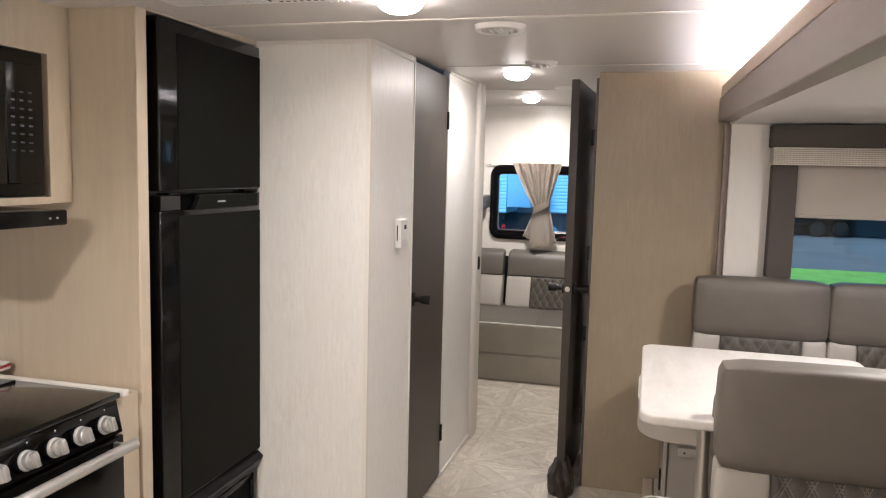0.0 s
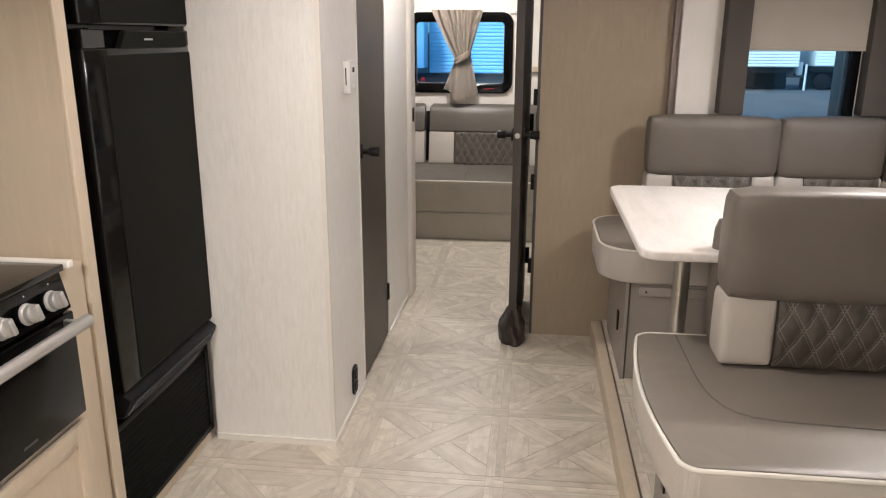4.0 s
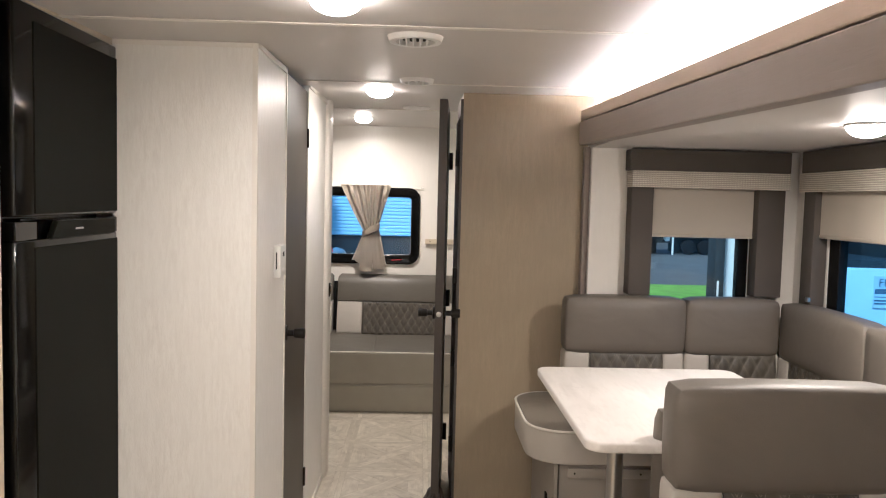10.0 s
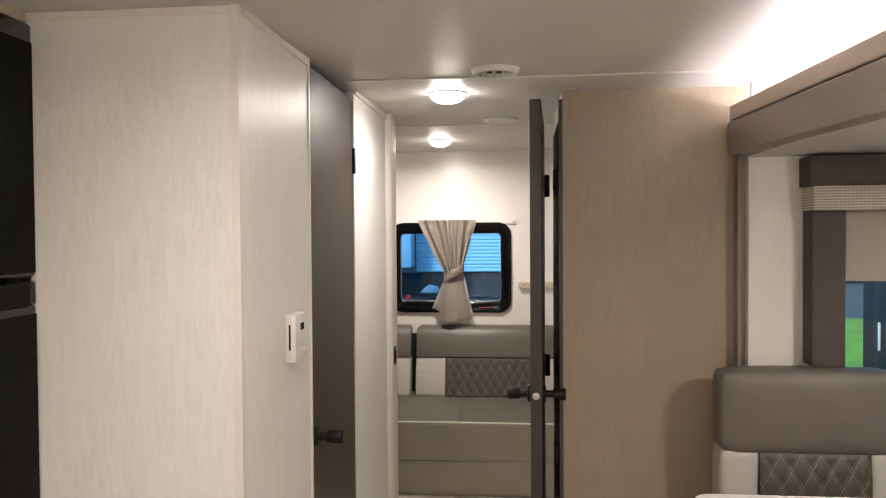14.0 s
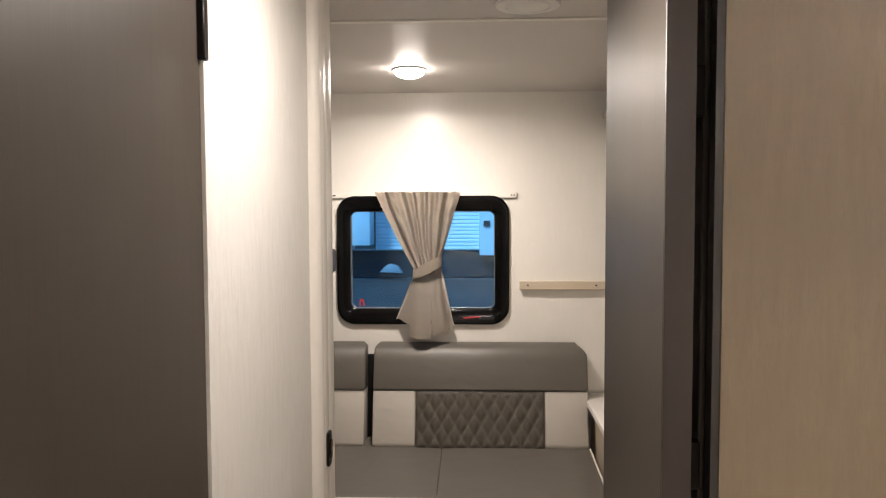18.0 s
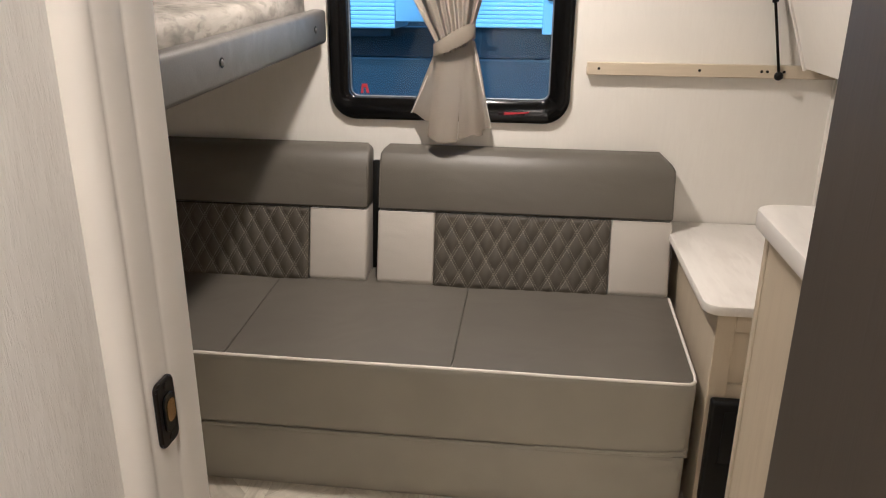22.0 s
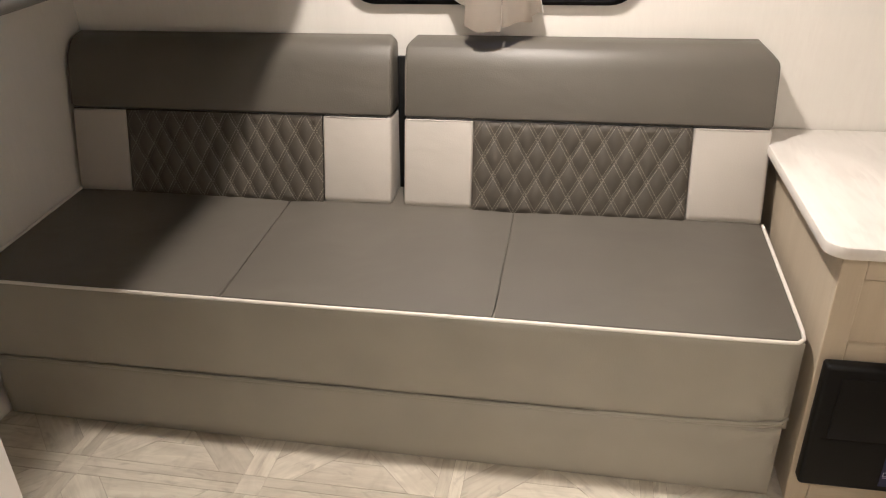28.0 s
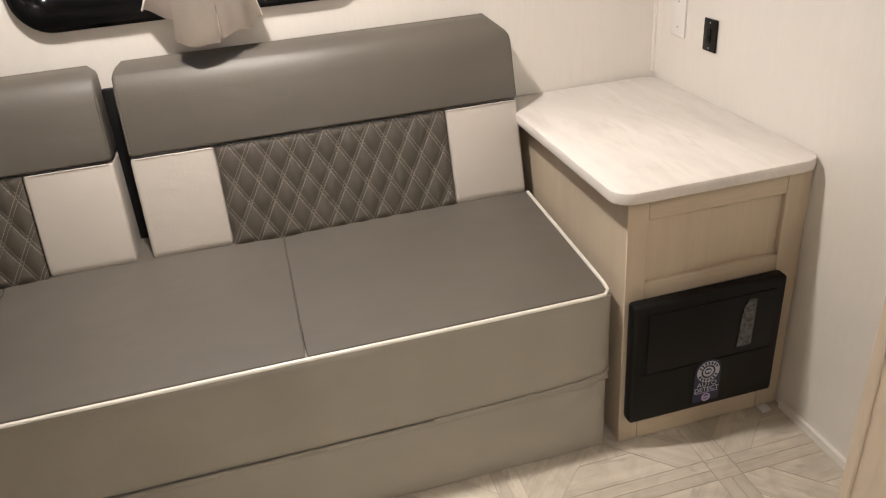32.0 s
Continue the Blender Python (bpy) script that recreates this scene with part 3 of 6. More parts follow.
def bm_led(y0, y1):
    """A slim bar along the ledge, its face turned up and towards the room."""
    f = 0.028 * (y1 - y0)
    bm = bm_prism([(1.060, 1.911), (1.072, 1.923), (1.076, 1.919), (1.064, 1.907)], "y", y0, y1)
    for v in bm.verts:
        if v.co.y < (y0 + y1) / 2:
            v.co.z -= f
    return bm


thing("led_strip", "glowing white LED strip on top of the beam", "light strip", bm_led(SY0, TY - 0.06), M_LED)


def bm_ring(r0, r1, z0, z1, n=36):
    bm = bmesh.new()
    R = [[bm.verts.new((r * math.cos(2 * math.pi * k / n), r * math.sin(2 * math.pi * k / n), z)) for k in range(n)] for r, z in ((r1, z1), (r1 - 0.006, z0), (r0 + 0.004, z0), (r0, z1))]
    for a in range(4):
        A, B = R[a], R[(a + 1) % 4]
        for k in range(n):
            bm.faces.new((A[k], A[(k + 1) % n], B[(k + 1) % n], B[k]))
    bmesh.ops.recalc_face_normals(bm, faces=bm.faces)
    return bm


def round_vent(x, y, r, fins, label):
    z = ceil_z(y) - 0.0005
    t = thing("ceiling_vent", label, "vent", at=(x, y, z))
    part("ring", bm_ring(r * 0.66, r, -0.016, 0), M_WHITEPL, t)
    part("throat", bm_cyl(r * 0.67, -0.003, -0.001, 32), M_BLACKMATT, t, "dark throat")
    for i in range(fins):
        u = (i - (fins - 1) / 2) * r * 1.2 / fins
        h = math.sqrt(max(0.0001, (r * 0.64) ** 2 - u * u))
        part("fin", moved(bm_box(-0.002, 0.002, -h, h, -0.016, 0.004), Matrix.Translation((u, 0, -0.003)) @ Matrix.Rotation(radians(24), 4, "Y")), M_WHITEPL, t)
    return t


round_vent(0.153, 0.205, 0.080, 5, "round white ceiling air vent with curved fins")
round_vent(0.15, 1.125, 0.07, 3, "round white ceiling vent, nearly closed")
disc = thing("ceiling_disc", "flat round white cover on the ceiling", "cover", at=(0.139, 2.31, ceil_z(2.31)))
part("plate", bm_cyl(0.078, -0.010, 0, 36, bevel=0.004), M_WHITEPL, disc)
part("rim", bm_ring(0.05, 0.06, -0.013, -0.008), M_WHITEPL, disc)

ac = thing("air_conditioner_panel", "white ceiling air-conditioner panel with slotted grilles", "air conditioner", at=(-0.28, -0.7, ceil_z(-0.7)))
ACZ = ceil_z(-0.42)
sub(ac, "housing", bm_box(-0.58, 0.035, -1.02, -0.368, ACZ - 0.028, ACZ + 0.01, 0.012, 3), M_WHITEPL)
for gx0, gx1, gy0, gy1 in ((-0.145, 0.022, -0.56, -0.392), (-0.475, -0.292, -0.56, -0.405)):
    g = sub(ac, "grille", bm_box(gx0, gx1, gy0, gy1, ACZ - 0.0295, ACZ - 0.027), M_BLACKMATT, "dark grille opening")
    n = int((gx1 - gx0) / 0.014)
    for i in range(n):
        u = gx0 + (i + 0.5) * (gx1 - gx0) / n
        sub(g, "slat", bm_box(u - 0.0035, u + 0.0035, gy0 + 0.004, gy1 - 0.004, ACZ - 0.034, ACZ - 0.0295), M_WHITEPL)
    sub(g, "bar", bm_box(gx0, gx1, (gy0 + gy1) / 2 - 0.004, (gy0 + gy1) / 2 + 0.004, ACZ - 0.035, ACZ - 0.0295), M_WHITEPL)
for i in range(7):
    sub(ac, "edge_slot", bm_box(-0.275 + i * 0.018, -0.266 + i * 0.018, -0.398, -0.392, ACZ - 0.0288, ACZ - 0.0275), M_BLACKMATT)

# ---- kitchen ----
KX = -0.768
structure("wall_fridge_panel", bm_box(-1.44, -0.787, -0.275, -0.235, 0, 1.995, 0.002, 1), M_OAK, "tall pale oak end panel between range and fridge", "wall")
structure("trim_fridge_panel", bm_box(-0.787, -0.776, -0.278, -0.232, 0, 1.99, 0.003, 2), M_OAK, "pale oak edge strip", "trim")
structure("trim_ceiling_kitchen", bm_box(-1.44, -0.775, -0.235, 0.384, 1.968, 1.992), M_OAK, "pale filler strip above the fridge", "trim")
fridge = thing("refrigerator", "tall black glass-front two-door refrigerator", "refrigerator", at=(-1.1, 0.1, 0.39))
sub(fridge, "body", bm_box(-1.42, -0.824, -0.225, 0.384, 0.39, 1.964, 0.003, 1), M_BLACK)
fz = sub(fridge, "freezer_door", bm_box(-0.822, -0.762, -0.198, 0.384, 1.456, 1.962, 0.005, 2), M_FRIDGE, "glossy black freezer door")
sub(fz, "inset_panel", bm_box(-0.763, -0.759, -0.112, 0.381, 1.462, 1.925, 0.0015, 1), M_FRPANEL)
fd = sub(fridge, "fridge_door", bm_join(bm_box(-0.822, -0.762, -0.198, 0.384, 0.47, 1.398, 0.005, 2), bm_box(-0.822, -0.762, -0.198, -0.10, 1.398, 1.444, 0.002, 1), bm_box(-0.822, -0.762, 0.0, 0.384, 1.398, 1.444, 0.002, 1)), M_FRIDGE, "glossy black fridge door")
sub(fd, "inset_panel", bm_box(-0.763, -0.759, -0.112, 0.381, 0.478, 1.380, 0.0015, 1), M_FRPANEL)
sub(fd, "handle_recess", bm_box(-0.822, -0.802, -0.10, 0.0, 1.395, 1.448), M_BLACK, "dark finger recess")
sub(fd, "handle_bar", bm_prism([(-0.035, 1.396), (0.36, 1.396), (0.36, 1.441), (0.0, 1.441)], "x", -0.774, -0.758, 0.0015, 1), M_FRPANEL)
sub(fd, "badge", bm_box(-0.7585, -0.7577, 0.098, 0.146, 1.4165, 1.4215), M_SILVER, "small silver badge")
M_SLOT = mat("grey_slot_rib", (0.03, 0.031, 0.03), 0.35, spec=0.3, var=0)
gr = sub(fridge, "grille", bm_prism([(-0.86, 0.385), (-0.772, 0.392), (-0.745, 0.448), (-0.768, 0.466), (-0.86, 0.466)], "y", -0.20, 0.384, 0.004, 1), M_BLACKMATT, "slotted black kick grille")
for i in range(40):
    u = -0.18 + i * 0.0138
    sub(gr, "slot", moved(bm_box(-0.001, 0.003, -0.0022, 0.0022, -0.024, 0.024), Matrix.Translation((-0.7565, u, 0.420)) @ Matrix.Rotation(radians(25), 4, "Y") @ Matrix.Rotation(radians(-35), 4, "X")), M_SLOT)
structure("trim_kick_fridge", bm_box(-0.86, -0.800, -0.234, 0.384, 0.0, 0.044, 0.002, 1), M_OAKH, "pale oak kick strip under the louvre panel", "trim")
low = thing("vent_panel", "black framed louvre panel under the refrigerator", "panel", at=(-0.82, 0.1, 0.03))
sub(low, "plate", bm_box(-0.86, -0.795, -0.235, 0.383, 0.045, 0.378, 0.006, 2), M_FRPANEL)
for a in ((-0.235, 0.383, 0.355, 0.378), (-0.235, 0.383, 0.045, 0.066), (-0.235, -0.212, 0.066, 0.355), (0.360, 0.383, 0.066, 0.355)):
    sub(low, "frame_bar", bm_box(-0.80, -0.786, a[0], a[1], a[2], a[3], 0.004, 2), M_BLACK)
for i in range(14):
    sub(low, "louvre", bm_prism([(-0.797, 0.062 + i * 0.0205), (-0.788, 0.066 + i * 0.0205), (-0.797, 0.078 + i * 0.0205)], "y", -0.205, 0.352), M_FRPANEL)


def shaker_front(parent, y0, y1, z0, z1, x, rail=0.05):
    f = sub(parent, "door", bm_box(x - 0.012, x - 0.004, y0 + rail, y1 - rail, z0 + rail, z1 - rail), M_OAK)
    for a in ((y0, y0 + rail, z0, z1), (y1 - rail, y1, z0, z1)):
        sub(f, "stile", bm_box(x - 0.014, x + 0.004, *a, 0.003, 2), M_OAK)
    for a in ((y0 + rail, y1 - rail, z0, z0 + rail), (y0 + rail, y1 - rail, z1 - rail, z1)):
        sub(f, "rail", bm_box(x - 0.014, x + 0.004, *a, 0.003, 2), M_OAKH)


cab = thing("base_cabinet", "pale oak kitchen base cabinet with framed doors", "cabinet", at=(-1.1, -1.8, 0))
sub(cab, "body", bm_box(-1.44, KX - 0.02, -2.7, -1.02, 0.02, 0.87), M_OAK)
for i in range(3):
    shaker_front(cab, -2.65 + i * 0.54, -2.14 + i * 0.54, 0.08, 0.84, KX)
thing("countertop", "white marbled kitchen countertop", "countertop", bm_box(-1.44, KX + 0.015, -2.7, -1.0, 0.872, 0.908, 0.005, 2), M_TOP)
uc = thing("oven_cabinet", "pale oak cabinet with a framed door under the oven", "cabinet", at=(-1.1, -0.7, 0))
sub(uc, "body", bm_box(-1.42, KX - 0.02, -1.0, -0.372, 0.02, 0.495), M_OAK)
shaker_front(uc, -0.99, -0.375, 0.06, 0.49, KX)
sub(uc, "side_stile", bm_box(-1.42, KX - 0.02, -0.371, -0.279, 0.0, 0.88), M_OAK)
M_COLLAR = mat("pale_silver_ring", (0.62, 0.61, 0.59), 0.3, metal=0.4, var=0.02)
rg = thing("range", "black gas range with glass lid and silver knobs", "range", at=(-1.1, -0.7, 0.5))
sub(rg, "body", bm_box(-1.42, KX - 0.02, -1.0, -0.373, 0.5, 0.875, 0.003, 1), M_BLACK)
lid = sub(rg, "glass_lid", bm_box(-1.40, KX - 0.005, -1.0, -0.373, 0.885, 0.902, 0.004, 2), M_FRIDGE, "folded black glass lid")
sub(lid, "hinge_line", bm_box(-1.13, -1.126, -0.995, -0.378, 0.902, 0.9035), M_BLACKMATT)
sub(rg, "control_panel", bm_prism([(-0.80, 0.79), (KX + 0.002, 0.79), (KX - 0.018, 0.882), (-0.80, 0.882)], "y", -1.0, -0.373, 0.003, 1), M_OVEN, "glossy black control panel")
for i in range(6):
    y = -0.452 - i * 0.088
    k = sub(rg, "knob", moved(bm_cyl(0.026, 0, 0.010, 28, bevel=0.002), Matrix.Translation((KX - 0.006, y, 0.832)) @ Matrix.Rotation(radians(78), 4, "Y")), M_BLACK, "black collar with a silver knob")
    sub(k, "collar", moved(bm_cyl(0.025, 0.010, 0.018, 28, bevel=0.003), Matrix.Translation((KX - 0.006, y, 0.832)) @ Matrix.Rotation(radians(78), 4, "Y")), M_COLLAR)
    sub(k, "dial", moved(bm_cyl(0.0215, 0.018, 0.033, 28, bevel=0.003), Matrix.Translation((KX - 0.006, y, 0.832)) @ Matrix.Rotation(radians(78), 4, "Y")), M_SILVER)
    sub(k, "grip", moved(bm_box(-0.019, 0.019, -0.007, 0.007, 0.03, 0.047, 0.003, 2), Matrix.Translation((KX - 0.006, y, 0.832)) @ Matrix.Rotation(radians(78), 4, "Y") @ Matrix.Rotation(radians(8), 4, "Z")), M_SILVER)
    sub(k, "index_dot", moved(bm_cyl(0.0018, 0, 0.001, 10), Matrix.Translation((KX - 0.013, y + 0.022, 0.868)) @ Matrix.Rotation(radians(78), 4, "Y")), M_WHITEPL)
od = sub(rg, "oven_door", bm_box(KX - 0.02, KX + 0.004, -1.0, -0.373, 0.512, 0.784, 0.005, 2), M_OVEN, "black glass oven door")
sub(od, "handle", moved(bm_cyl(0.0155, -1.0, -0.382, 20, bevel=0.003), Matrix.Translation((KX + 0.048, 0, 0.765)) @ Matrix.Rotation(radians(-90), 4, "X")), M_SILVER, "silver bar handle")
for y in (-0.96, -0.41):
    sub(od, "handle_post", bm_box(KX, KX + 0.045, y - 0.008, y + 0.008, 0.757, 0.773, 0.003, 1), M_SILVER)
sub(od, "badge", bm_box(KX + 0.004, KX + 0.0045, -0.615, -0.565, 0.537, 0.543), mat("grey_print", (0.05, 0.05, 0.05), 0.5, var=0), "faint grey badge")
thing("counter_strip", "white counter strip beside the range", "countertop", bm_box(-1.42, KX + 0.004, -0.371, -0.348, 0.888, 0.906, 0.003, 2), M_TRIM)
uw = thing("wall_cabinet", "pale oak cabinet housing around the microwave", "cabinet", at=(-1.2, -0.7, 1.4))
sub(uw, "side_panel", bm_box(-1.44, -1.0, -0.36, -0.279, 1.42, 1.97), M_OAK)
sub(uw, "top_panel", bm_box(-1.44, -1.0, -1.7, -0.36, 1.83, 1.97), M_OAK)
sub(uw, "bottom_panel", bm_box(-1.44, -1.0, -1.0, -0.36, 1.418, 1.438), M_OAK)
mw = thing("microwave", "black built-in microwave oven with keypad", "microwave", at=(-1.2, -0.66, 1.44))
sub(mw, "body", bm_box(-1.42, -1.02, -0.95, -0.385, 1.444, 1.823), M_BLACK)
sub(mw, "trim_frame", bm_box(-1.02, -1.0, -0.96, -0.378, 1.44, 1.828, 0.005, 2), M_BLACK)
sub(mw, "door", bm_box(-1.0, -0.985, -0.93, -0.52, 1.475, 1.79, 0.004, 2), M_FRIDGE)
kp = sub(mw, "keypad", bm_box(-1.0, -0.99, -0.515, -0.405, 1.475, 1.79, 0.003, 1), M_FRIDGE)
M_KEY = mat("grey_key_print", (0.035, 0.035, 0.035), 0.5, var=0)
for r in range(8):
    for c in range(3):
        sub(kp, "key", bm_box(-0.99, -0.989, -0.50 + c * 0.029, -0.487 + c * 0.029, 1.56 + r * 0.022, 1.565 + r * 0.022), M_KEY)
hd = thing("range_hood", "slim black range hood with two buttons", "range hood", at=(-1.1, -0.66, 1.37))
sub(hd, "body", bm_box(-1.42, -0.90, -0.95, -0.41, 1.366, 1.408, 0.006, 2), M_BLACK)
for y in (-0.45, -0.475):
    sub(hd, "button", moved(bm_cyl(0.003, 0, 0.003, 14), Matrix.Translation((-0.90, y, 1.387)) @ Matrix.Rotation(radians(90), 4, "Y")), M_SILVER)
bk = thing("paper_packet", "white folded paper packet with a red edge on the range", "paper", at=(-1.27, -0.37, 0.909))
part("sheet", bm_box(-0.05, 0.05, -0.07, 0.07, 0, 0.012, 0.002, 1), M_WHITEPL, bk)
part("cover", moved(bm_box(-0.05, 0.05, -0.07, 0.07, 0.012, 0.016, 0.001, 1), Matrix.Rotation(radians(6), 4, "X")), M_WHITEPL, bk)
part("red_edge", bm_box(0.044, 0.0515, 0.03, 0.0705, 0.009, 0.014), M_RED, bk, "red printed edge")


# ---- doors and corridor ----
def knob_set(parent, x, y, z, sx):
    k = sub(parent, "knob", moved(bm_cyl(0.03, 0, 0.012, 28, bevel=0.004), Matrix.Translation((x, y, z)) @ Matrix.Rotation(radians(90 * sx), 4, "Y")), M_BRONZE, "dark bronze door knob")
    sub(k, "neck", moved(bm_cyl(0.012, 0.012, 0.04, 20), Matrix.Translation((x, y, z)) @ Matrix.Rotation(radians(90 * sx), 4, "Y")), M_BRONZE)
    sub(k, "grip", moved(bm_cyl(0.018, 0.036, 0.078, 24, 0.021, 0.004), Matrix.Translation((x, y, z)) @ Matrix.Rotation(radians(90 * sx), 4, "Y")), M_BRONZE)


bath = thing("door_1", "closed dark grey bathroom door with a bronze knob", "door", kind="structure", at=(PX, 1.15, 0))
sub(bath, "leaf", bm_box(PX - 0.035, PX - 0.004, 0.896, 1.438, 0.012, 1.986, 0.002, 1), M_DOOR)
knob_set(bath, PX - 0.004, 0.93, 0.99, 1)
for z in (0.188, 1.738):
    sub(bath, "hinge", bm_box(PX - 0.006, PX + 0.005, 1.43, 1.447, z, z + 0.085, 0.002, 1), M_BRONZE)
sub(bath, "edge_strip", bm_box(PX - 0.03, PX - 0.003, 0.893, 0.897, 0.0, 1.98), M_DARKEDGE)

sw = thing("thermostat", "white wall thermostat with a dark slot", "thermostat", at=(PX, 0.72, 1.29))
sub(sw, "case", bm_box(PX, PX + 0.026, 0.672, 0.765, 1.232, 1.345, 0.004, 2), M_WHITEPL)
sub(sw, "slot", bm_box(PX + 0.009, PX + 0.013, 0.6712, 0.673, 1.262, 1.322), M_BLACKMATT, "dark side slot")
sub(sw, "display", bm_box(PX + 0.026, PX + 0.0265, 0.71, 0.738, 1.305, 1.322), M_BLACKMATT)
for i in range(3):
    sub(sw, "button", bm_box(PX + 0.026, PX + 0.028, 0.70 + i * 0.018, 0.712 + i * 0.018, 1.25, 1.265, 0.001, 1), M_WHITEPL)
ol = thing("power_outlet", "dark brown double power outlet low on the wall", "outlet", at=(PX, 0.70, 0.1))
sub(ol, "plate", moved(bm_prism(round_rect(-0.035, 0.035, -0.06, 0.06, 0.025), "x", 0, 0.008, 0.002, 1), Matrix.Translation((PX, 0.695, 0.115))), M_BRONZE)
for z in (0.09, 0.14):
    sub(ol, "socket", bm_box(PX + 0.008, PX + 0.011, 0.677, 0.713, z - 0.016, z + 0.016, 0.004, 2), M_BLACK)
lt = thing("strike_plate", "dark bronze strike plate on the white jamb", "strike plate", at=(-0.31, 2.09, 1.02))
sub(lt, "plate", moved(bm_prism(round_rect(-0.018, 0.018, -0.038, 0.038, 0.009), "x", 0, 0.006, 0.0015, 1), Matrix.Translation((-0.3112, 2.086, 1.02))), M_BRONZE)
sub(lt, "lip", moved(bm_prism(round_rect(-0.012, 0.012, -0.022, 0.022, 0.01), "x", 0, 0.003, 0.001, 1), Matrix.Translation((-0.3056, 2.086, 1.02))), M_BLACK)
sub(lt, "latch_hole", moved(bm_prism(round_rect(-0.008, 0.008, -0.013, 0.013, 0.0075), "x", 0, 0.0008), Matrix.Translation((-0.3028, 2.087, 1.022))), M_BRASS, "brass-lined latch hole")
for z in (0.99, 1.05):
    sub(lt, "screw", moved(bm_cyl(0.004, 0, 0.001, 12), Matrix.Translation((-0.3052, 2.086, z)) @ Matrix.Rotation(radians(90), 4, "Y")), M_BRONZE)

leaf = thing("door_2", "open dark grey wood door, its foot in a bag", "door", kind="structure", at=(0.27, 1.7, 0))
sub(leaf, "leaf", bm_box(0.251, 0.288, 1.42, 2.05, 0.02, 1.97, 0.002, 1), M_DOOR)
sub(leaf, "edge_band", bm_box(0.2515, 0.2875, 1.4175, 1.4205, 0.02, 1.968), mat("door_edge_band", (0.042, 0.033, 0.026), 0.45, var=0.04))
knob_set(leaf, 0.251, 1.462, 1.0, -1)
knob_set(leaf, 0.288, 1.462, 1.0, 1)
sub(leaf, "latch", moved(bm_cyl(0.012, 0, 0.004, 20, bevel=0.001), Matrix.Translation((0.269, 1.4175, 1.0)) @ Matrix.Rotation(radians(90), 4, "X")), M_METAL, "small steel latch")
for z in (0.22, 0.95, 1.68):
    sub(leaf, "hinge", bm_box(0.286, 0.308, 2.035, 2.056, z, z + 0.09, 0.002, 1), M_BRONZE)
leaf.matrix_world = Matrix.Translation((0.251, 1.42, 0)) @ Matrix.Rotation(radians(-3.0), 4, "Z") @ Matrix.Translation((-0.251, -1.42, 0)) @ leaf.matrix_world
ward = thing("wardrobe_door", "dark grey wardrobe door set back in its frame", "door", kind="structure", at=(TX0 + 0.02, 1.8, 0))
sub(ward, "leaf", bm_box(TX0 - 0.012, TX0 + 0.01, 1.612, 2.028, 0.05, 1.92, 0.002, 1), M_DOOR)
sub(ward, "dark_gap", bm_box(TX0 + 0.012, TX0 + 0.02, TY + 0.062, 2.03, 0.0, 1.93), M_DARKEDGE)
for z in (0.30, 0.72, 1.12, 1.68):
    sub(ward, "hinge", bm_box(TX0 - 0.03, TX0 - 0.012, 1.60, 1.62, z, z + 0.075, 0.002, 1), M_BRONZE)
structure("trim_wardrobe_edge", bm_box(TX0 - 0.012, TX0 + 0.001, TY + 0.002, TY + 0.028, 0, 1.99), M_DARKEDGE, "dark edge strip", "trim")

bm = bmesh.new()
bmesh.ops.create_uvsphere(bm, u_segments=44, v_segments=30, radius=1)
for v in bm.verts:
    c = v.co.copy()
    n1 = noise.noise(c * 1.6) * 0.16 + noise.noise(Vector((c.x * 5, c.y * 5, c.z * 2.4))) * 0.10 + noise.noise(c * 11) * 0.035
    k = max(abs(c.x), abs(c.y), abs(c.z) * 0.9)
    c = c * (0.62 + 0.38 / k)
    up = max(0, c.z)
    fold = 0.10 * math.sin(7 * math.atan2(c.y, c.x) + 2.5 * c.z) * (1 - abs(c.z) * 0.5)
    wide = 1.05 - 0.28 * c.z
    v.co = Vector((c.x * 0.056 * wide * (1 + n1 + fold - 0.2 * up), c.y * 0.086 * wide * (1 + n1 + fold - 0.15 * up), max(0.0, 0.083 + c.z * 0.095 * (1 + 0.8 * n1))))
thing("cloth_bag", "dark brown cloth bag wrapped round the door foot", "bag", moved(bm, Matrix.Translation((0.272, 1.465, 0.0))), M_BAG)


# ---- bunk room ----
def yf(z):
    return 3.79 + (z - 0.44) * 0.235


def bm_quilt(w, h, bulge=0.0):
    """A quilted pad in x and z, swelling towards -y between its stitch lines."""
    nx, nz = max(8, int(w / 0.006)), max(8, int(h / 0.007))
    bm = bmesh.new()
    G = []
    for j in range(nz + 1):
        row = []
        for i in range(nx + 1):
            x, z = w * i / nx, h * j / nz
            a, b2 = x / QU + z / QV, x / QU - z / QV
            s = (abs(math.sin(math.pi * a)) * abs(math.sin(math.pi * b2))) ** 0.45
            e = min(1, min(i, nx - i) / 2.0, min(j, nz - j) / 2.0)
            row.append(bm.verts.new((x, -0.009 * s * e - bulge * (1 - (2 * z / h - 1) ** 2), z)))
        G.append(row)
    for j in range(nz):
        for i in range(nx):
            bm.faces.new((G[j][i], G[j][i + 1], G[j + 1][i + 1], G[j + 1][i]))
    back = [bm.verts.new((x, 0.02, z)) for x, z in ((0, 0), (w, 0), (w, h), (0, h))]
    bm.faces.new(back[::-1])
    for edge, (p, q) in (([G[0][i] for i in range(nx + 1)], (1, 0)), ([G[nz][i] for i in range(nx, -1, -1)], (3, 2)), ([G[j][nx] for j in range(nz + 1)], (2, 1)), ([G[j][0] for j in range(nz, -1, -1)], (0, 3))):
        bm.faces.new(edge[::-1] + [back[q], back[p]])
    bmesh.ops.recalc_face_normals(bm, faces=bm.faces)
    return bm


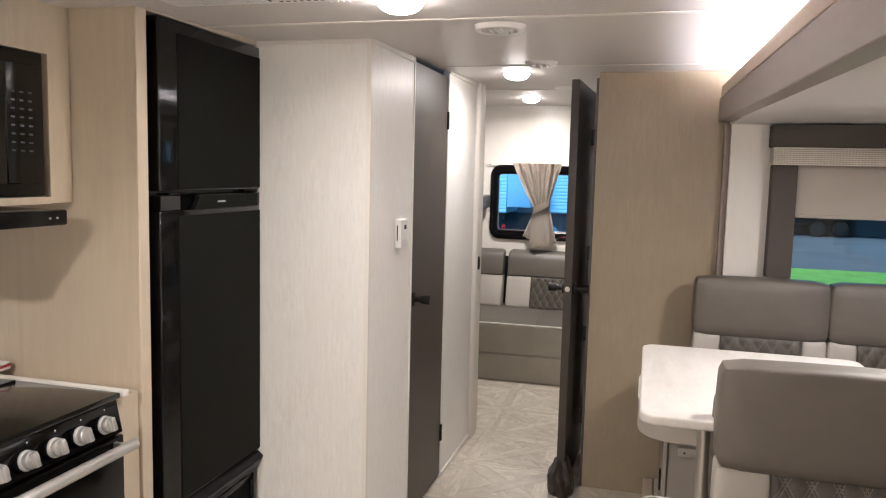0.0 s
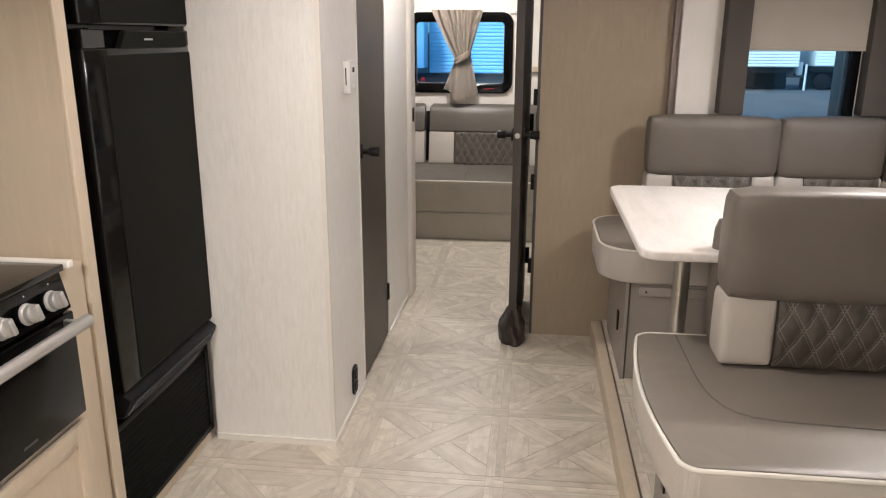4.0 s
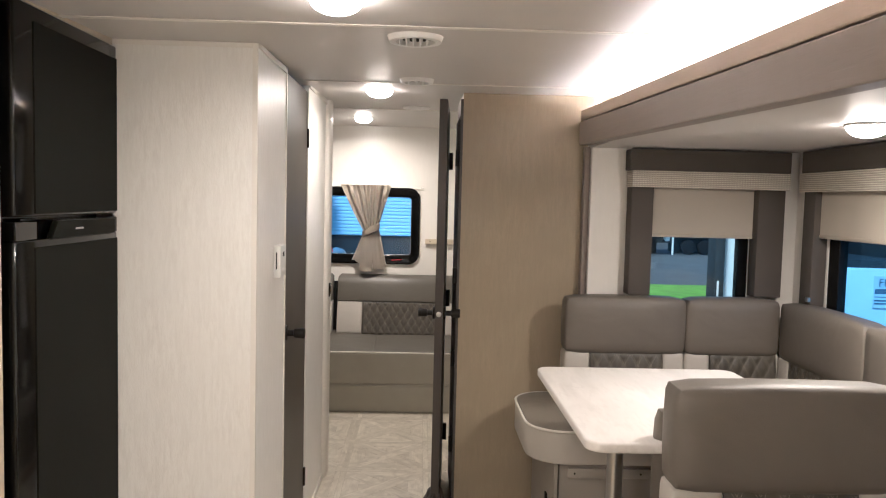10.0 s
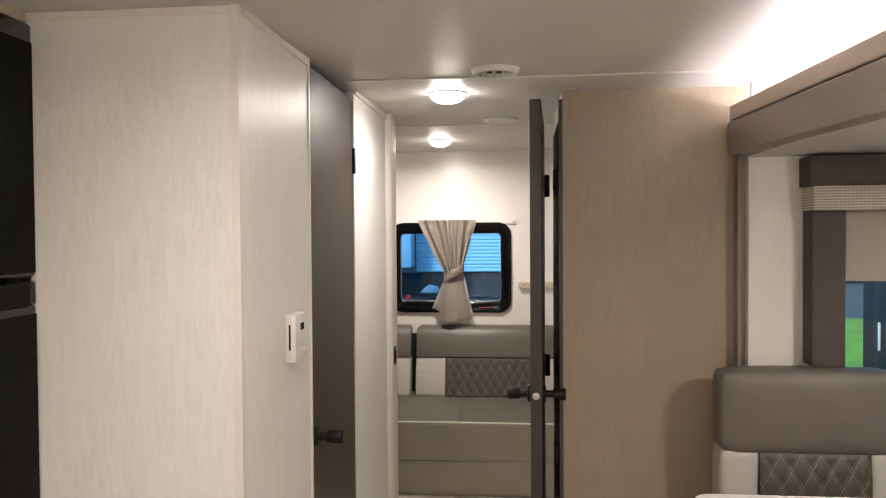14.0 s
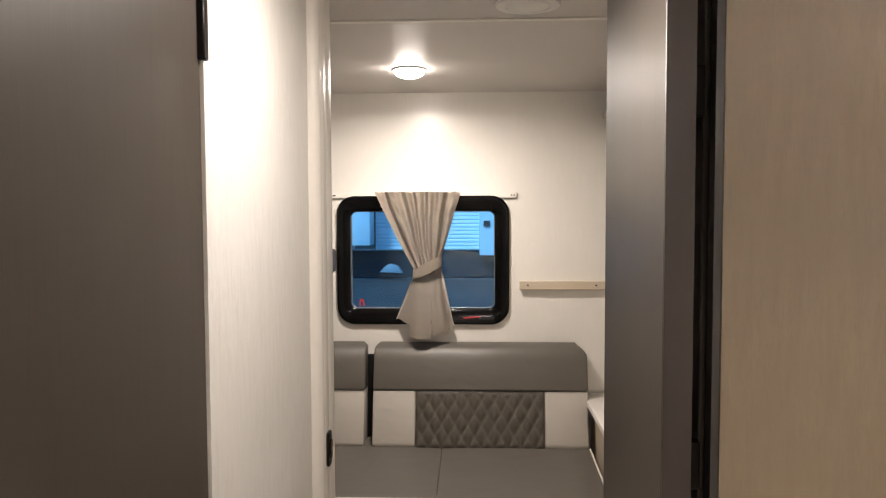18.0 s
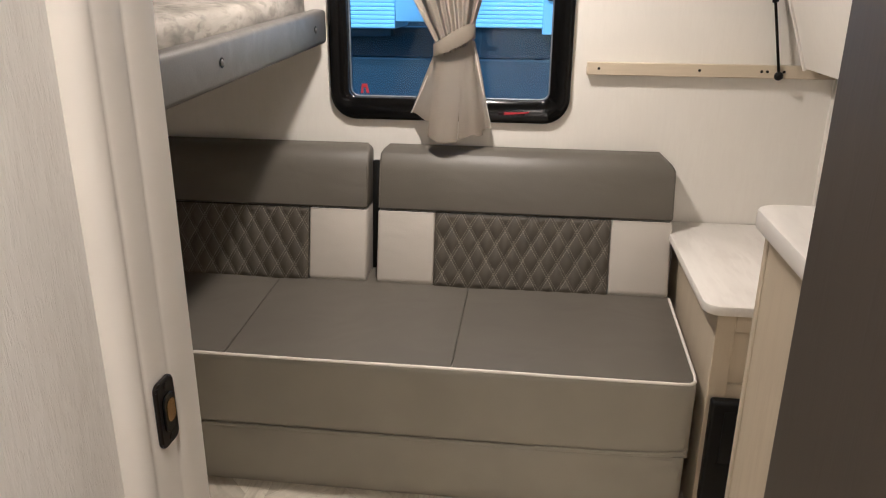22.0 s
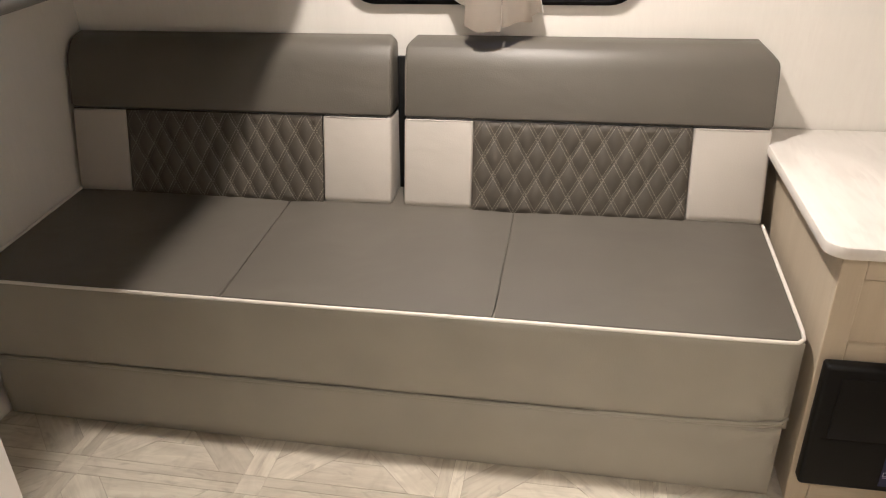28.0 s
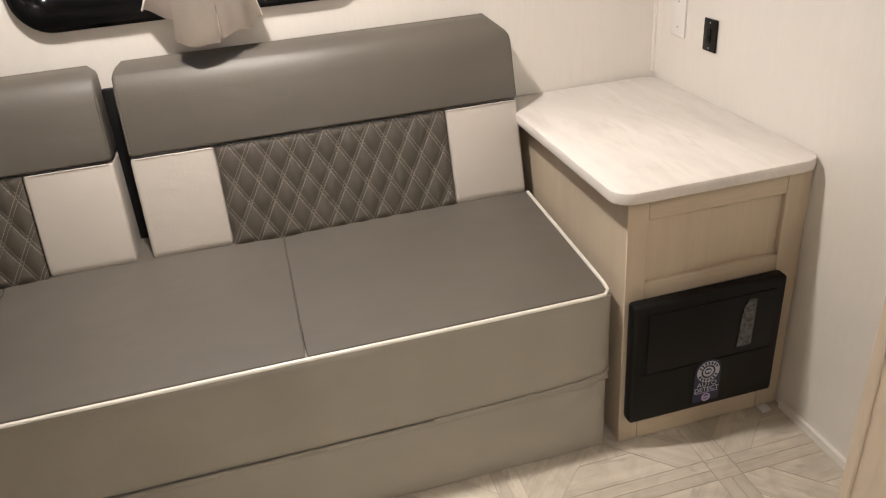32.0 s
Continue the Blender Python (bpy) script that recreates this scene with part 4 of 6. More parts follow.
def bm_pillow(w, d, h, r, puff=0.0):
    """A soft block, w by d by h, its corners rounded by r and its faces swollen by puff."""
    bm = bmesh.new()
    bmesh.ops.create_cube(bm, size=1)
    bmesh.ops.subdivide_edges(bm, edges=[e for e in bm.edges], cuts=9, use_grid_fill=True)
    for v in bm.verts:
        p = Vector((v.co.x * w, v.co.y * d, v.co.z * h))
        c = Vector((max(-w / 2 + r, min(w / 2 - r, p.x)), max(-d / 2 + r, min(d / 2 - r, p.y)), max(-h / 2 + r, min(h / 2 - r, p.z))))
        q = p - c
        if q.length > 1e-6:
            m = max(abs(v.co.x * w - c.x), abs(v.co.y * d - c.y), abs(v.co.z * h - c.z))
            p = c + q.normalized() * m
        u = Vector((v.co.x * 2, v.co.y * 2, v.co.z * 2))
        bulge = (1 - u.x ** 2), (1 - u.y ** 2), (1 - u.z ** 2)
        p.x += puff * u.x * bulge[1] * bulge[2] * (abs(u.x) > 0.99)
        p.y += puff * u.y * bulge[0] * bulge[2] * (abs(u.y) > 0.99)
        p.z += puff * u.z * bulge[0] * bulge[1] * (abs(u.z) > 0.99)
        v.co = p
    return bm


sofa = thing("sofa", "grey vinyl fold-out sofa base with cream piping", "sofa", at=(-0.47, 3.6, 0))
def bm_soft_front(x0, x1, z0, z1, y, depth, low):
    """A padded block seen from -y: rounded rim, slight swell and puckers at its far lower (or upper) corner."""
    nx, nz = 150, 26
    bm = bmesh.new()
    G = []
    for j in range(nz + 1):
        row = []
        for i in range(nx + 1):
            x, z = x0 + (x1 - x0) * (i / nx), z0 + (z1 - z0) * j / nz
            e = min(x - x0, x1 - x, z - z0, z1 - z)
            r = 0.006
            rim = r - math.sqrt(max(0.0, r * r - (r - min(e, r)) ** 2))
            v = (z - z0) if low else (z1 - z)
            dx = x1 - x
            q = math.hypot(dx, v)
            a = math.atan2(v, dx + 1e-6)
            puck = 0.0045 * math.exp(-q / 0.085) * math.sin(10 * a + 0.8) * min(1.0, q / 0.03) * min(1.0, e / 0.01)
            swell = 0.006 * (1 - (2 * (z - z0) / (z1 - z0) - 1) ** 2) + 0.0012 * math.sin(6.3 * x + 9 * z)
            row.append(bm.verts.new((x, y + rim - swell * min(1, e / 0.02) - puck, z)))
        G.append(row)
    for j in range(nz):
        for i in range(nx):
            bm.faces.new((G[j][i], G[j][i + 1], G[j + 1][i + 1], G[j + 1][i]))
    back = [bm.verts.new((x, y + depth, z)) for x, z in ((x0, z0), (x1, z0), (x1, z1), (x0, z1))]
    bm.faces.new(back[::-1])
    for edge, (p, q) in (([G[0][i] for i in range(nx + 1)], (1, 0)), ([G[nz][i] for i in range(nx, -1, -1)], (3, 2)), ([G[j][nx] for j in range(nz + 1)], (2, 1)), ([G[j][0] for j in range(nz, -1, -1)], (0, 3))):
        bm.faces.new(edge[::-1] + [back[q], back[p]])
    bmesh.ops.recalc_face_normals(bm, faces=bm.faces)
    return bm


SL = -1.50
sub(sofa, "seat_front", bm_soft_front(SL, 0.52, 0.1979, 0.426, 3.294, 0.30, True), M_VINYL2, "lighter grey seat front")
TILT = 0.070
for x0, x1 in ((SL - 0.002, -0.8083), (-0.8067, -0.1453), (-0.1437, 0.518)):
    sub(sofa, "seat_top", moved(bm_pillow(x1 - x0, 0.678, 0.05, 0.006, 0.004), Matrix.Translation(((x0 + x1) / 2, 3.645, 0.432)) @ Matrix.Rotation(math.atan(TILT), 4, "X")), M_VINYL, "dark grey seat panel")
for x, dx in ((-0.8075, 0.02), (-0.1445, 0.004)):
    sub(sofa, "seam", bm_tube([(x - dx, 3.303, 0.4315), (x - dx * 0.4, 3.33, 0.4345), (x, 3.40, 0.4395), (x, 3.96, 0.478)], 0.0012, 6), M_VINYL)
sub(sofa, "seat_body", bm_box(SL + 0.005, 0.514, 3.59, 3.985, 0.214, 0.42), M_VINYL2)
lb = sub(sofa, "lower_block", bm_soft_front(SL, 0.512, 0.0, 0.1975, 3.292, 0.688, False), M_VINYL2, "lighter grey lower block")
sub(lb, "welt", bm_tube([(SL + 0.002, 3.293, 0.197), (-0.9, 3.292, 0.1975), (-0.3, 3.292, 0.197), (0.1, 3.292, 0.1985), (0.35, 3.292, 0.202), (0.47, 3.292, 0.207), (0.507, 3.295, 0.213), (0.519, 3.308, 0.217), (0.520, 3.6, 0.2165), (0.518, 3.97, 0.216)], 0.0052, 8), M_VINYL2)
edge = [(SL, 3.96, 0.478), (SL, 3.6, 0.4535), (SL - 0.001, 3.32, 0.434), (SL + 0.012, 3.295, 0.432)]
edge += [(-1.2 + 0.17 * i, 3.2935, 0.4315 + 0.0007 * math.sin(i * 1.3)) for i in range(10)]
edge += [(0.48, 3.2945, 0.431), (0.505, 3.298, 0.430), (0.519, 3.312, 0.431), (0.522, 3.34, 0.434), (0.521, 3.5, 0.446), (0.519, 3.80, 0.467)]
sub(sofa, "piping", bm_tube(edge, 0.0045), M_PIPE, "cream piping")
sub(sofa, "corner_fold", bm_tube([(0.519, 3.30, 0.228), (0.503, 3.289, 0.2215), (0.44, 3.290, 0.2125), (0.30, 3.291, 0.206), (0.1, 3.2925, 0.203)], 0.004), M_VINYL2)


def clipped(bm, co, no):
    """Cuts off what lies beyond a plane and closes the cut."""
    cut = bmesh.ops.bisect_plane(bm, geom=bm.verts[:] + bm.edges[:] + bm.faces[:], plane_co=co, plane_no=no, clear_outer=True)
    bmesh.ops.edgenet_fill(bm, edges=[e for e in cut["geom_cut"] if isinstance(e, bmesh.types.BMEdge)])
    return bm


def bm_band(x0, x1, zs, cut0, cut1):
    """The top roll of a back cushion: sloping front, rounded top, its upper corners cut off."""
    bm = bm_prism([(yf(zs), zs), (yf(0.848), 0.848), (yf(0.872) + 0.006, 0.876), (yf(0.89) + 0.020, 0.899), (yf(0.9) + 0.042, 0.913), (yf(0.9) + 0.075, 0.919), (3.985, 0.921), (3.985, zs)], "x", x0, x1)
    clipped(bm, (x0 + cut0, 3.9, 0.921), (-0.62, 0.0, 0.78))
    clipped(bm, (x1 - cut1, 3.9, 0.921), (0.66, 0.0, 0.75))
    bmesh.ops.remove_doubles(bm, verts=bm.verts, dist=0.0015)
    sharp = [e for e in bm.edges if len(e.link_faces) == 2 and e.calc_face_angle(0) > 0.75]
    bmesh.ops.bevel(bm, geom=sharp, offset=0.010, segments=4, profile=0.5, affect="EDGES")
    bmesh.ops.recalc_face_normals(bm, faces=bm.faces)
    return bm


def back_cushion(x0, x1, q0, q1, label, cut0, cut1):
    t = thing("back_cushion", label, "cushion", at=((x0 + x1) / 2, 3.9, 0.436), group="sofa back cushions")
    zs = 0.715
    sub(t, "core", bm_prism([(yf(0.45) + 0.03, 0.462), (yf(0.86) + 0.03, 0.86), (3.985, 0.88), (3.985, 0.462)], "x", x0 + 0.01, x1 - 0.006), M_VINYL)
    band = sub(t, "top_band", bm_band(x0, x1, zs, cut0, cut1), M_VINYL, "dark grey top band")
    for x in (x0 + 0.004, x1 - 0.004):
        sub(band, "corner_welt", bm_tube([(x, yf(zs) + 0.004, zs + 0.01), (x, yf(0.80) + 0.002, 0.80), (x, yf(0.84) + 0.002, 0.845), (x, yf(0.86) + 0.008, 0.868)], 0.0026, 6), M_VINYL)
    for a, c in ((x0, q0), (q1, x1)):
        sub(t, "side_patch", bm_prism([(yf(0.470) + 0.012, 0.462), (yf(0.486) + 0.001, 0.480), (yf(zs) + 0.001, zs - 0.002), (3.985, zs - 0.002), (3.985, 0.462)], "x", a, c - 0.001, 0.009, 3), M_PATCH, "cream vinyl patch")
    ang = math.atan(0.235)
    q = part("quilted_panel", bm_quilt(q1 - q0 - 0.002, (zs - 0.466) / math.cos(ang)), M_QUILT, t, "dark diamond-quilted panel")
    q.matrix_local = Matrix.Translation((q0 - (x0 + x1) / 2, yf(0.466) + 0.004 - 3.9, 0.030)) @ Matrix.Rotation(-ang, 4, "X")
    # Black filler puts the shade between the two cushions into colour.
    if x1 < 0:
        sub(t, "side_gusset", bm_prism([(yf(0.47) + 0.125, 0.470), (yf(0.86) + 0.075, 0.86), (3.985, 0.86), (3.985, 0.470)], "x", x1 - 0.003, x1 + 0.030, 0.006, 2), M_BLACKMATT, "black filler for the shade between the cushions")
    sub(t, "seam", bm_tube([(x0 + 0.01, yf(zs) - 0.001, zs), (x1 - 0.01, yf(zs) - 0.001, zs)], 0.0014, 6), M_BLACKMATT)
    return t


back_cushion(-1.497, -0.500, -1.318, -0.703, "grey vinyl sofa back cushion half in shade", 0.01, 0.02)
back_cushion(-0.463, 0.516, -0.266, 0.319, "grey vinyl sofa back cushion under the window", 0.025, 0.05)

NY = 3.29
night = thing("nightstand", "pale oak corner cabinet with a marbled top", "cabinet", at=(0.77, 3.6, 0))
sub(night, "side_panel", bm_box(0.5485, 0.57, NY + 0.018, 3.99, 0.0, 0.649, 0.001, 1), M_OAK)
sub(night, "body", bm_box(0.57, 0.985, NY + 0.02, 3.99, 0.0, 0.649), M_OAK)
for a in ((0.5475, 0.596), (0.926, 0.986)):
    sub(night, "stile", bm_box(a[0], a[1], NY, NY + 0.02, 0.0, 0.649, 0.002, 1), M_OAK)
for a in ((0.594, 0.649), (0.40, 0.443), (0.0, 0.075)):
    sub(night, "rail", bm_box(0.596, 0.926, NY, NY + 0.02, a[0], a[1], 0.002, 1), M_OAKH)
sub(night, "drawer_panel", bm_box(0.597, 0.925, NY + 0.012, NY + 0.0195, 0.443, 0.594), M_OAK)
sub(night, "worktop", bm_prism(round_rect(0.507, 0.987, NY - 0.03, 3.992, 0.045), "z", 0.650, 0.678, 0.006, 2), M_TOP, "white marbled laminate top")
sub(night, "foot_shim", bm_box(0.93, 0.955, NY - 0.028, NY - 0.002, 0.0, 0.008, 0.002, 1), M_WHITEPL, "small white shim at the foot")
pp = thing("power_converter", "black electrical power panel with a round sticker", "power panel", at=(0.75, NY - 0.03, 0.08))
PY = NY - 0.036
sub(pp, "case", bm_box(0.556, 0.935, PY, NY, 0.082, 0.406, 0.009, 3), M_PANELBLK)
flap = sub(pp, "flap", bm_box(0.590, 0.908, PY - 0.003, PY + 0.004, 0.222, 0.380, 0.002, 2), M_PANELBLK)
sub(flap, "flap_groove", bm_box(0.580, 0.914, PY - 0.0012, PY + 0.002, 0.214, 0.2185), M_BLACKMATT)
film = moved(bm_prism([(-0.020, -0.062), (0.017, -0.064), (0.019, 0.060), (0.002, 0.064), (-0.012, 0.045), (-0.017, 0.0)], "y", -0.0008, 0.0008), Matrix.Translation((0.838, PY - 0.004, 0.305)))
sub(flap, "window_strip", film, mat("smoky_film", (0.10, 0.10, 0.10), 0.2, var=0.42, var_scale=120), "smoky wrinkled film strip")
mat_navy = mat("navy_sticker", (0.014, 0.018, 0.075), 0.4, var=0.12, var_scale=60)
st = sub(pp, "sticker", moved(bm_prism([(0.034 * math.cos(a), 0.032 * math.sin(a)) for a in [math.pi * k / 14 for k in range(15)]] + [(-0.034, -0.088), (0.034, -0.088)], "y", -0.0008, 0.0008), Matrix.Translation((0.752, PY - 0.001, 0.190))), mat_navy, "navy sticker with white print")


def disc_part(parent, name, r0, r1, x, z, y, material):
    bm = bm_ring(r0, r1, -0.0006, 0.0006) if r0 else bm_cyl(r1, -0.0006, 0.0006, 28)
    return sub(parent, name, moved(bm, Matrix.Translation((x, y, z)) @ Matrix.Rotation(radians(90), 4, "X")), material)


M_PRINT = mat("white_print", (0.5, 0.52, 0.60), 0.5, var=0)
M_LILAC = mat("lilac_print", (0.45, 0.38, 0.62), 0.5, var=0)
disc_part(st, "print_ring", 0.0185, 0.0295, 0.752, 0.188, PY - 0.0022, M_PRINT)
for k in range(18):
    a = 2 * math.pi * k / 18
    if k in (4, 5, 13, 14):
        continue
    sub(st, "ring_mark", moved(bm_box(-0.0022, 0.0022, -0.0004, 0.0004, 0.0205, 0.0275), Matrix.Translation((0.752, PY - 0.0030, 0.188)) @ Matrix.Rotation(a, 4, "Y")), mat_navy)
disc_part(st, "print_ring", 0.010, 0.014, 0.752, 0.188, PY - 0.0022, M_PRINT)
sub(st, "print_bar", bm_box(0.746, 0.758, PY - 0.0026, PY - 0.0014, 0.185, 0.192), M_PRINT)
sub(st, "print_bar", bm_box(0.722, 0.782, PY - 0.0026, PY - 0.0014, 0.1265, 0.128), M_LILAC)
disc_part(st, "print_ring", 0.008, 0.012, 0.752, 0.113, PY - 0.0022, M_LILAC)
sub(st, "print_bar", bm_box(0.7435, 0.7605, PY - 0.0026, PY - 0.0014, 0.110, 0.116), M_LILAC)


def lettering(parent, body, x, y, z, size, material):
    cu = bpy.data.curves.new("lettering", "FONT")
    cu.body, cu.size, cu.align_x, cu.extrude = body, size, "CENTER", 0.0004
    tmp = new("lettering", cu)
    dg = bpy.context.evaluated_depsgraph_get()
    me = bpy.data.meshes.new_from_object(tmp.evaluated_get(dg))
    bpy.data.objects.remove(tmp)
    me.materials.clear()
    me.materials.append(material)
    ob = new("lettering", me)
    ob.parent = parent
    base = Vector((0, 0, 0))
    p = parent
    while p:
        base += p.location
        p = p.parent
    ob.matrix_local = Matrix.Translation(Vector((x, y, z)) - base) @ Matrix.Rotation(radians(90), 4, "X")
    return ob


lettering(st, "AUTO", 0.752, PY - 0.002, 0.1455, 0.0185, M_PRINT)
lettering(st, "DETECT", 0.752, PY - 0.002, 0.1305, 0.0175, M_PRINT)

dr = thing("tall_cabinet", "pale oak cabinet with a marbled top beside the door", "cabinet", at=(0.7, 2.3, 0))
sub(dr, "body", bm_box(0.394, 0.985, 2.135, 2.497, 0.0, 1.12, 0.002, 1), M_OAK)
sub(dr, "corner_stile", bm_box(0.391, 0.435, 2.492, 2.506, 0.0, 1.12, 0.002, 1), M_OAK)
sub(dr, "worktop", bm_prism(round_rect(0.373, 0.987, 2.135, 2.53, 0.035), "z", 1.121, 1.15, 0.006, 2), M_TOP, "white marbled laminate top")

bunk = thing("upper_bunk", "grey upholstered upper bunk with tufted edge", "bunk bed", at=(-1.05, 3.2, 1.25))
def bunk_z(y):
    return 1.252 - 0.04 * (3.95 - y)


sub(bunk, "edge_pad", bm_prism([(2.16, bunk_z(2.16)), (3.965, bunk_z(3.965)), (3.965, bunk_z(3.965) + 0.108), (2.16, bunk_z(2.16) + 0.105)], "x", -0.70, -0.645, 0.014, 3), M_PADGREY, "grey vinyl edge pad")
sub(bunk, "platform", bm_prism([(2.16, bunk_z(2.16) + 0.004), (3.985, bunk_z(3.985) + 0.004), (3.985, bunk_z(3.985) + 0.07), (2.16, bunk_z(2.16) + 0.07)], "x", -1.45, -0.70), M_VINYL2)
for y in (2.35, 3.09, 3.83):
    sub(bunk, "button", moved(bm_dome(0.008, 0.005, 0, 16, 4), Matrix.Translation((-0.644, y, bunk_z(y) + 0.055)) @ Matrix.Rotation(radians(90), 4, "Y")), M_PADGREY, "small tufting button")
    # Shade of the tufted dimple, drawn as a black ring on the pad.
    sub(bunk, "button_crease", moved(bm_ring(0.007, 0.012, -0.001, 0.001, 20), Matrix.Translation((-0.6445, y, bunk_z(y) + 0.055)) @ Matrix.Rotation(radians(90), 4, "Y")), M_BLACKMATT, "black ring for the shade in the button dimple")
thing("mattress", "thin mattress in patterned grey ticking on the bunk", "mattress", moved(bm_pillow(0.74, 1.80, 0.10, 0.03, 0.012), Matrix.Translation((-1.075, 3.06, bunk_z(3.06) + 0.118)) @ Matrix.Rotation(math.atan(0.04), 4, 'X')), M_MATTRESS)

fb = thing("folded_bunk", "white folding bunk tipped up against the wall", "bunk bed", at=(0.8, 3.1, 1.2))
sl = [(0.872, 1.20), (0.60, 1.96), (0.655, 1.98), (0.93, 1.22)]
sub(fb, "panel", bm_prism(sl, "y", 2.35, 3.93, 0.004, 1), M_WALLB)
sub(fb, "end_trim", bm_prism([(0.868, 1.195), (0.596, 1.955), (0.606, 1.962), (0.878, 1.20)], "y", 3.93, 3.945), M_TRIM)
sub(fb, "dark_edge", bm_prism([(0.585, 1.945), (0.58, 1.975), (0.67, 2.005), (0.675, 1.975)], "y", 2.35, 3.94, 0.003, 1), M_BEAM, "dark taupe edge")
sub(fb, "bracket", bm_box(0.70, 0.74, 3.945, 3.965, 1.61, 1.68, 0.003, 2), M_WHITEPL, "white strut bracket")
gs = thing("gas_strut", "black gas strut between wall rail and bunk", "gas strut", at=(0.77, 3.97, 1.15))
sub(gs, "cylinder", bm_tube([(0.722, 3.968, 1.635), (0.765, 3.966, 1.395)], 0.0095, 12), M_BLACKMATT)
sub(gs, "rod", bm_tube([(0.765, 3.966, 1.395), (0.806, 3.965, 1.18)], 0.0045, 10), M_BLACK)
for p in ((0.722, 3.968, 1.64), (0.806, 3.965, 1.175)):
    sub(gs, "end_fitting", moved(bm_dome(0.014, 0.014, 0, 14, 4), Matrix.Translation(p) @ Matrix.Rotation(radians(90), 4, "X")), M_BLACKMATT)
rl = thing("wall_rail", "pale wooden rail screwed to the rear wall", "rail", at=(0.55, 3.99, 1.18))
sub(rl, "board", bm_box(0.212, 0.98, 3.972, 3.9995, 1.166, 1.206, 0.002, 1), M_OAKH)
for x in (0.25, 0.565, 0.755, 0.772, 0.822, 0.93):
    sub(rl, "screw", moved(bm_cyl(0.0045, 0, 0.002, 12), Matrix.Translation((x, 3.9715, 1.187)) @ Matrix.Rotation(radians(90), 4, "X")), M_BRONZE)
cr = thing("curtain_track", "flat white curtain track above the window", "curtain track", at=(-0.24, 3.99, 1.61))
sub(cr, "track", bm_box(-0.674, 0.196, 3.985, 3.9995, 1.594, 1.62, 0.002, 1), M_TRIM)
for x in (-0.66, -0.653, 0.175, 0.186):
    sub(cr, "screw", moved(bm_cyl(0.0035, 0, 0.0015, 10), Matrix.Translation((x, 3.985, 1.607)) @ Matrix.Rotation(radians(90), 4, "X")), M_BRONZE)

# window in the rear wall
win = thing("window_1", "black-framed rounded window in the rear wall", "window", kind="structure", at=(-0.24, 4.0, 1.3))
outer, inner = round_rect(WIN[0], WIN[1], WIN[2], WIN[3], 0.085, 8), round_rect(-0.585, 0.098, 1.072, 1.535, 0.03, 8)


def bm_frame(o, i, y0, y1):
    bm = bmesh.new()
    o2 = [(p[0] + (q[0] - p[0]) * 0.14, p[1] + (q[1] - p[1]) * 0.14) for p, q in zip(o, i)]
    i2 = [(q[0] + (p[0] - q[0]) * 0.25, q[1] + (p[1] - q[1]) * 0.25) for p, q in zip(o, i)]
    R = [[bm.verts.new((p[0], y, p[1])) for p in pts] for pts, y in ((o, y1), (o, y0 + 0.008), (o2, y0), (i2, y0 + 0.002), (i, y0 + 0.016), (i, y1))]
    n = len(o)
    for a in range(len(R)):
        A, B = R[a], R[(a + 1) % len(R)]
        for k in range(n):
            bm.faces.new((A[k], A[(k + 1) % n], B[(k + 1) % n], B[k]))
    bmesh.ops.recalc_face_normals(bm, faces=bm.faces)
    return bm


sub(win, "window_frame", bm_frame(outer, inner, 3.978, 4.055), M_WINBLK, "glossy black rounded frame")
pane = sub(win, "pane", bm_box(-0.60, 0.11, 4.03, 4.034, 1.06, 1.545), M_GLASS)
pane.visible_shadow = False
M_CHROME = mat("pale_bead", (0.16, 0.18, 0.20), 0.4, metal=0.2, var=0)
sub(win, "sash_bead", bm_tube([(p[0], 4.022, p[1]) for p in round_rect(-0.583, 0.096, 1.074, 1.533, 0.028, 6)], 0.0035, 6, True), M_CHROME)
sub(win, "latch", bm_box(-0.07, 0.02, 3.970, 3.979, 1.028, 1.036, 0.002, 1), M_BLACKMATT)
sub(win, "red_pull", bm_prism([(-0.05, 1.030), (0.03, 1.037), (0.032, 1.041), (-0.05, 1.037)], "y", 3.966, 3.972), M_RED, "red plastic pull")
sub(win, "red_tag", bm_prism([(-0.55, 1.083), (-0.545, 1.115), (-0.527, 1.115), (-0.52, 1.083), (-0.529, 1.083), (-0.532, 1.103), (-0.541, 1.103), (-0.541, 1.083)], "y", 4.02, 4.024), M_RED, "red plastic tag")


def ramp_at(keys, v):
    """Straight between rows of (v, value)."""
    for (a, p), (b, q) in zip(keys, keys[1:]):
        if v <= b:
            return p + (q - p) * max(0.0, (v - a) / (b - a))
    return keys[-1][1]


WAIST = 1.268


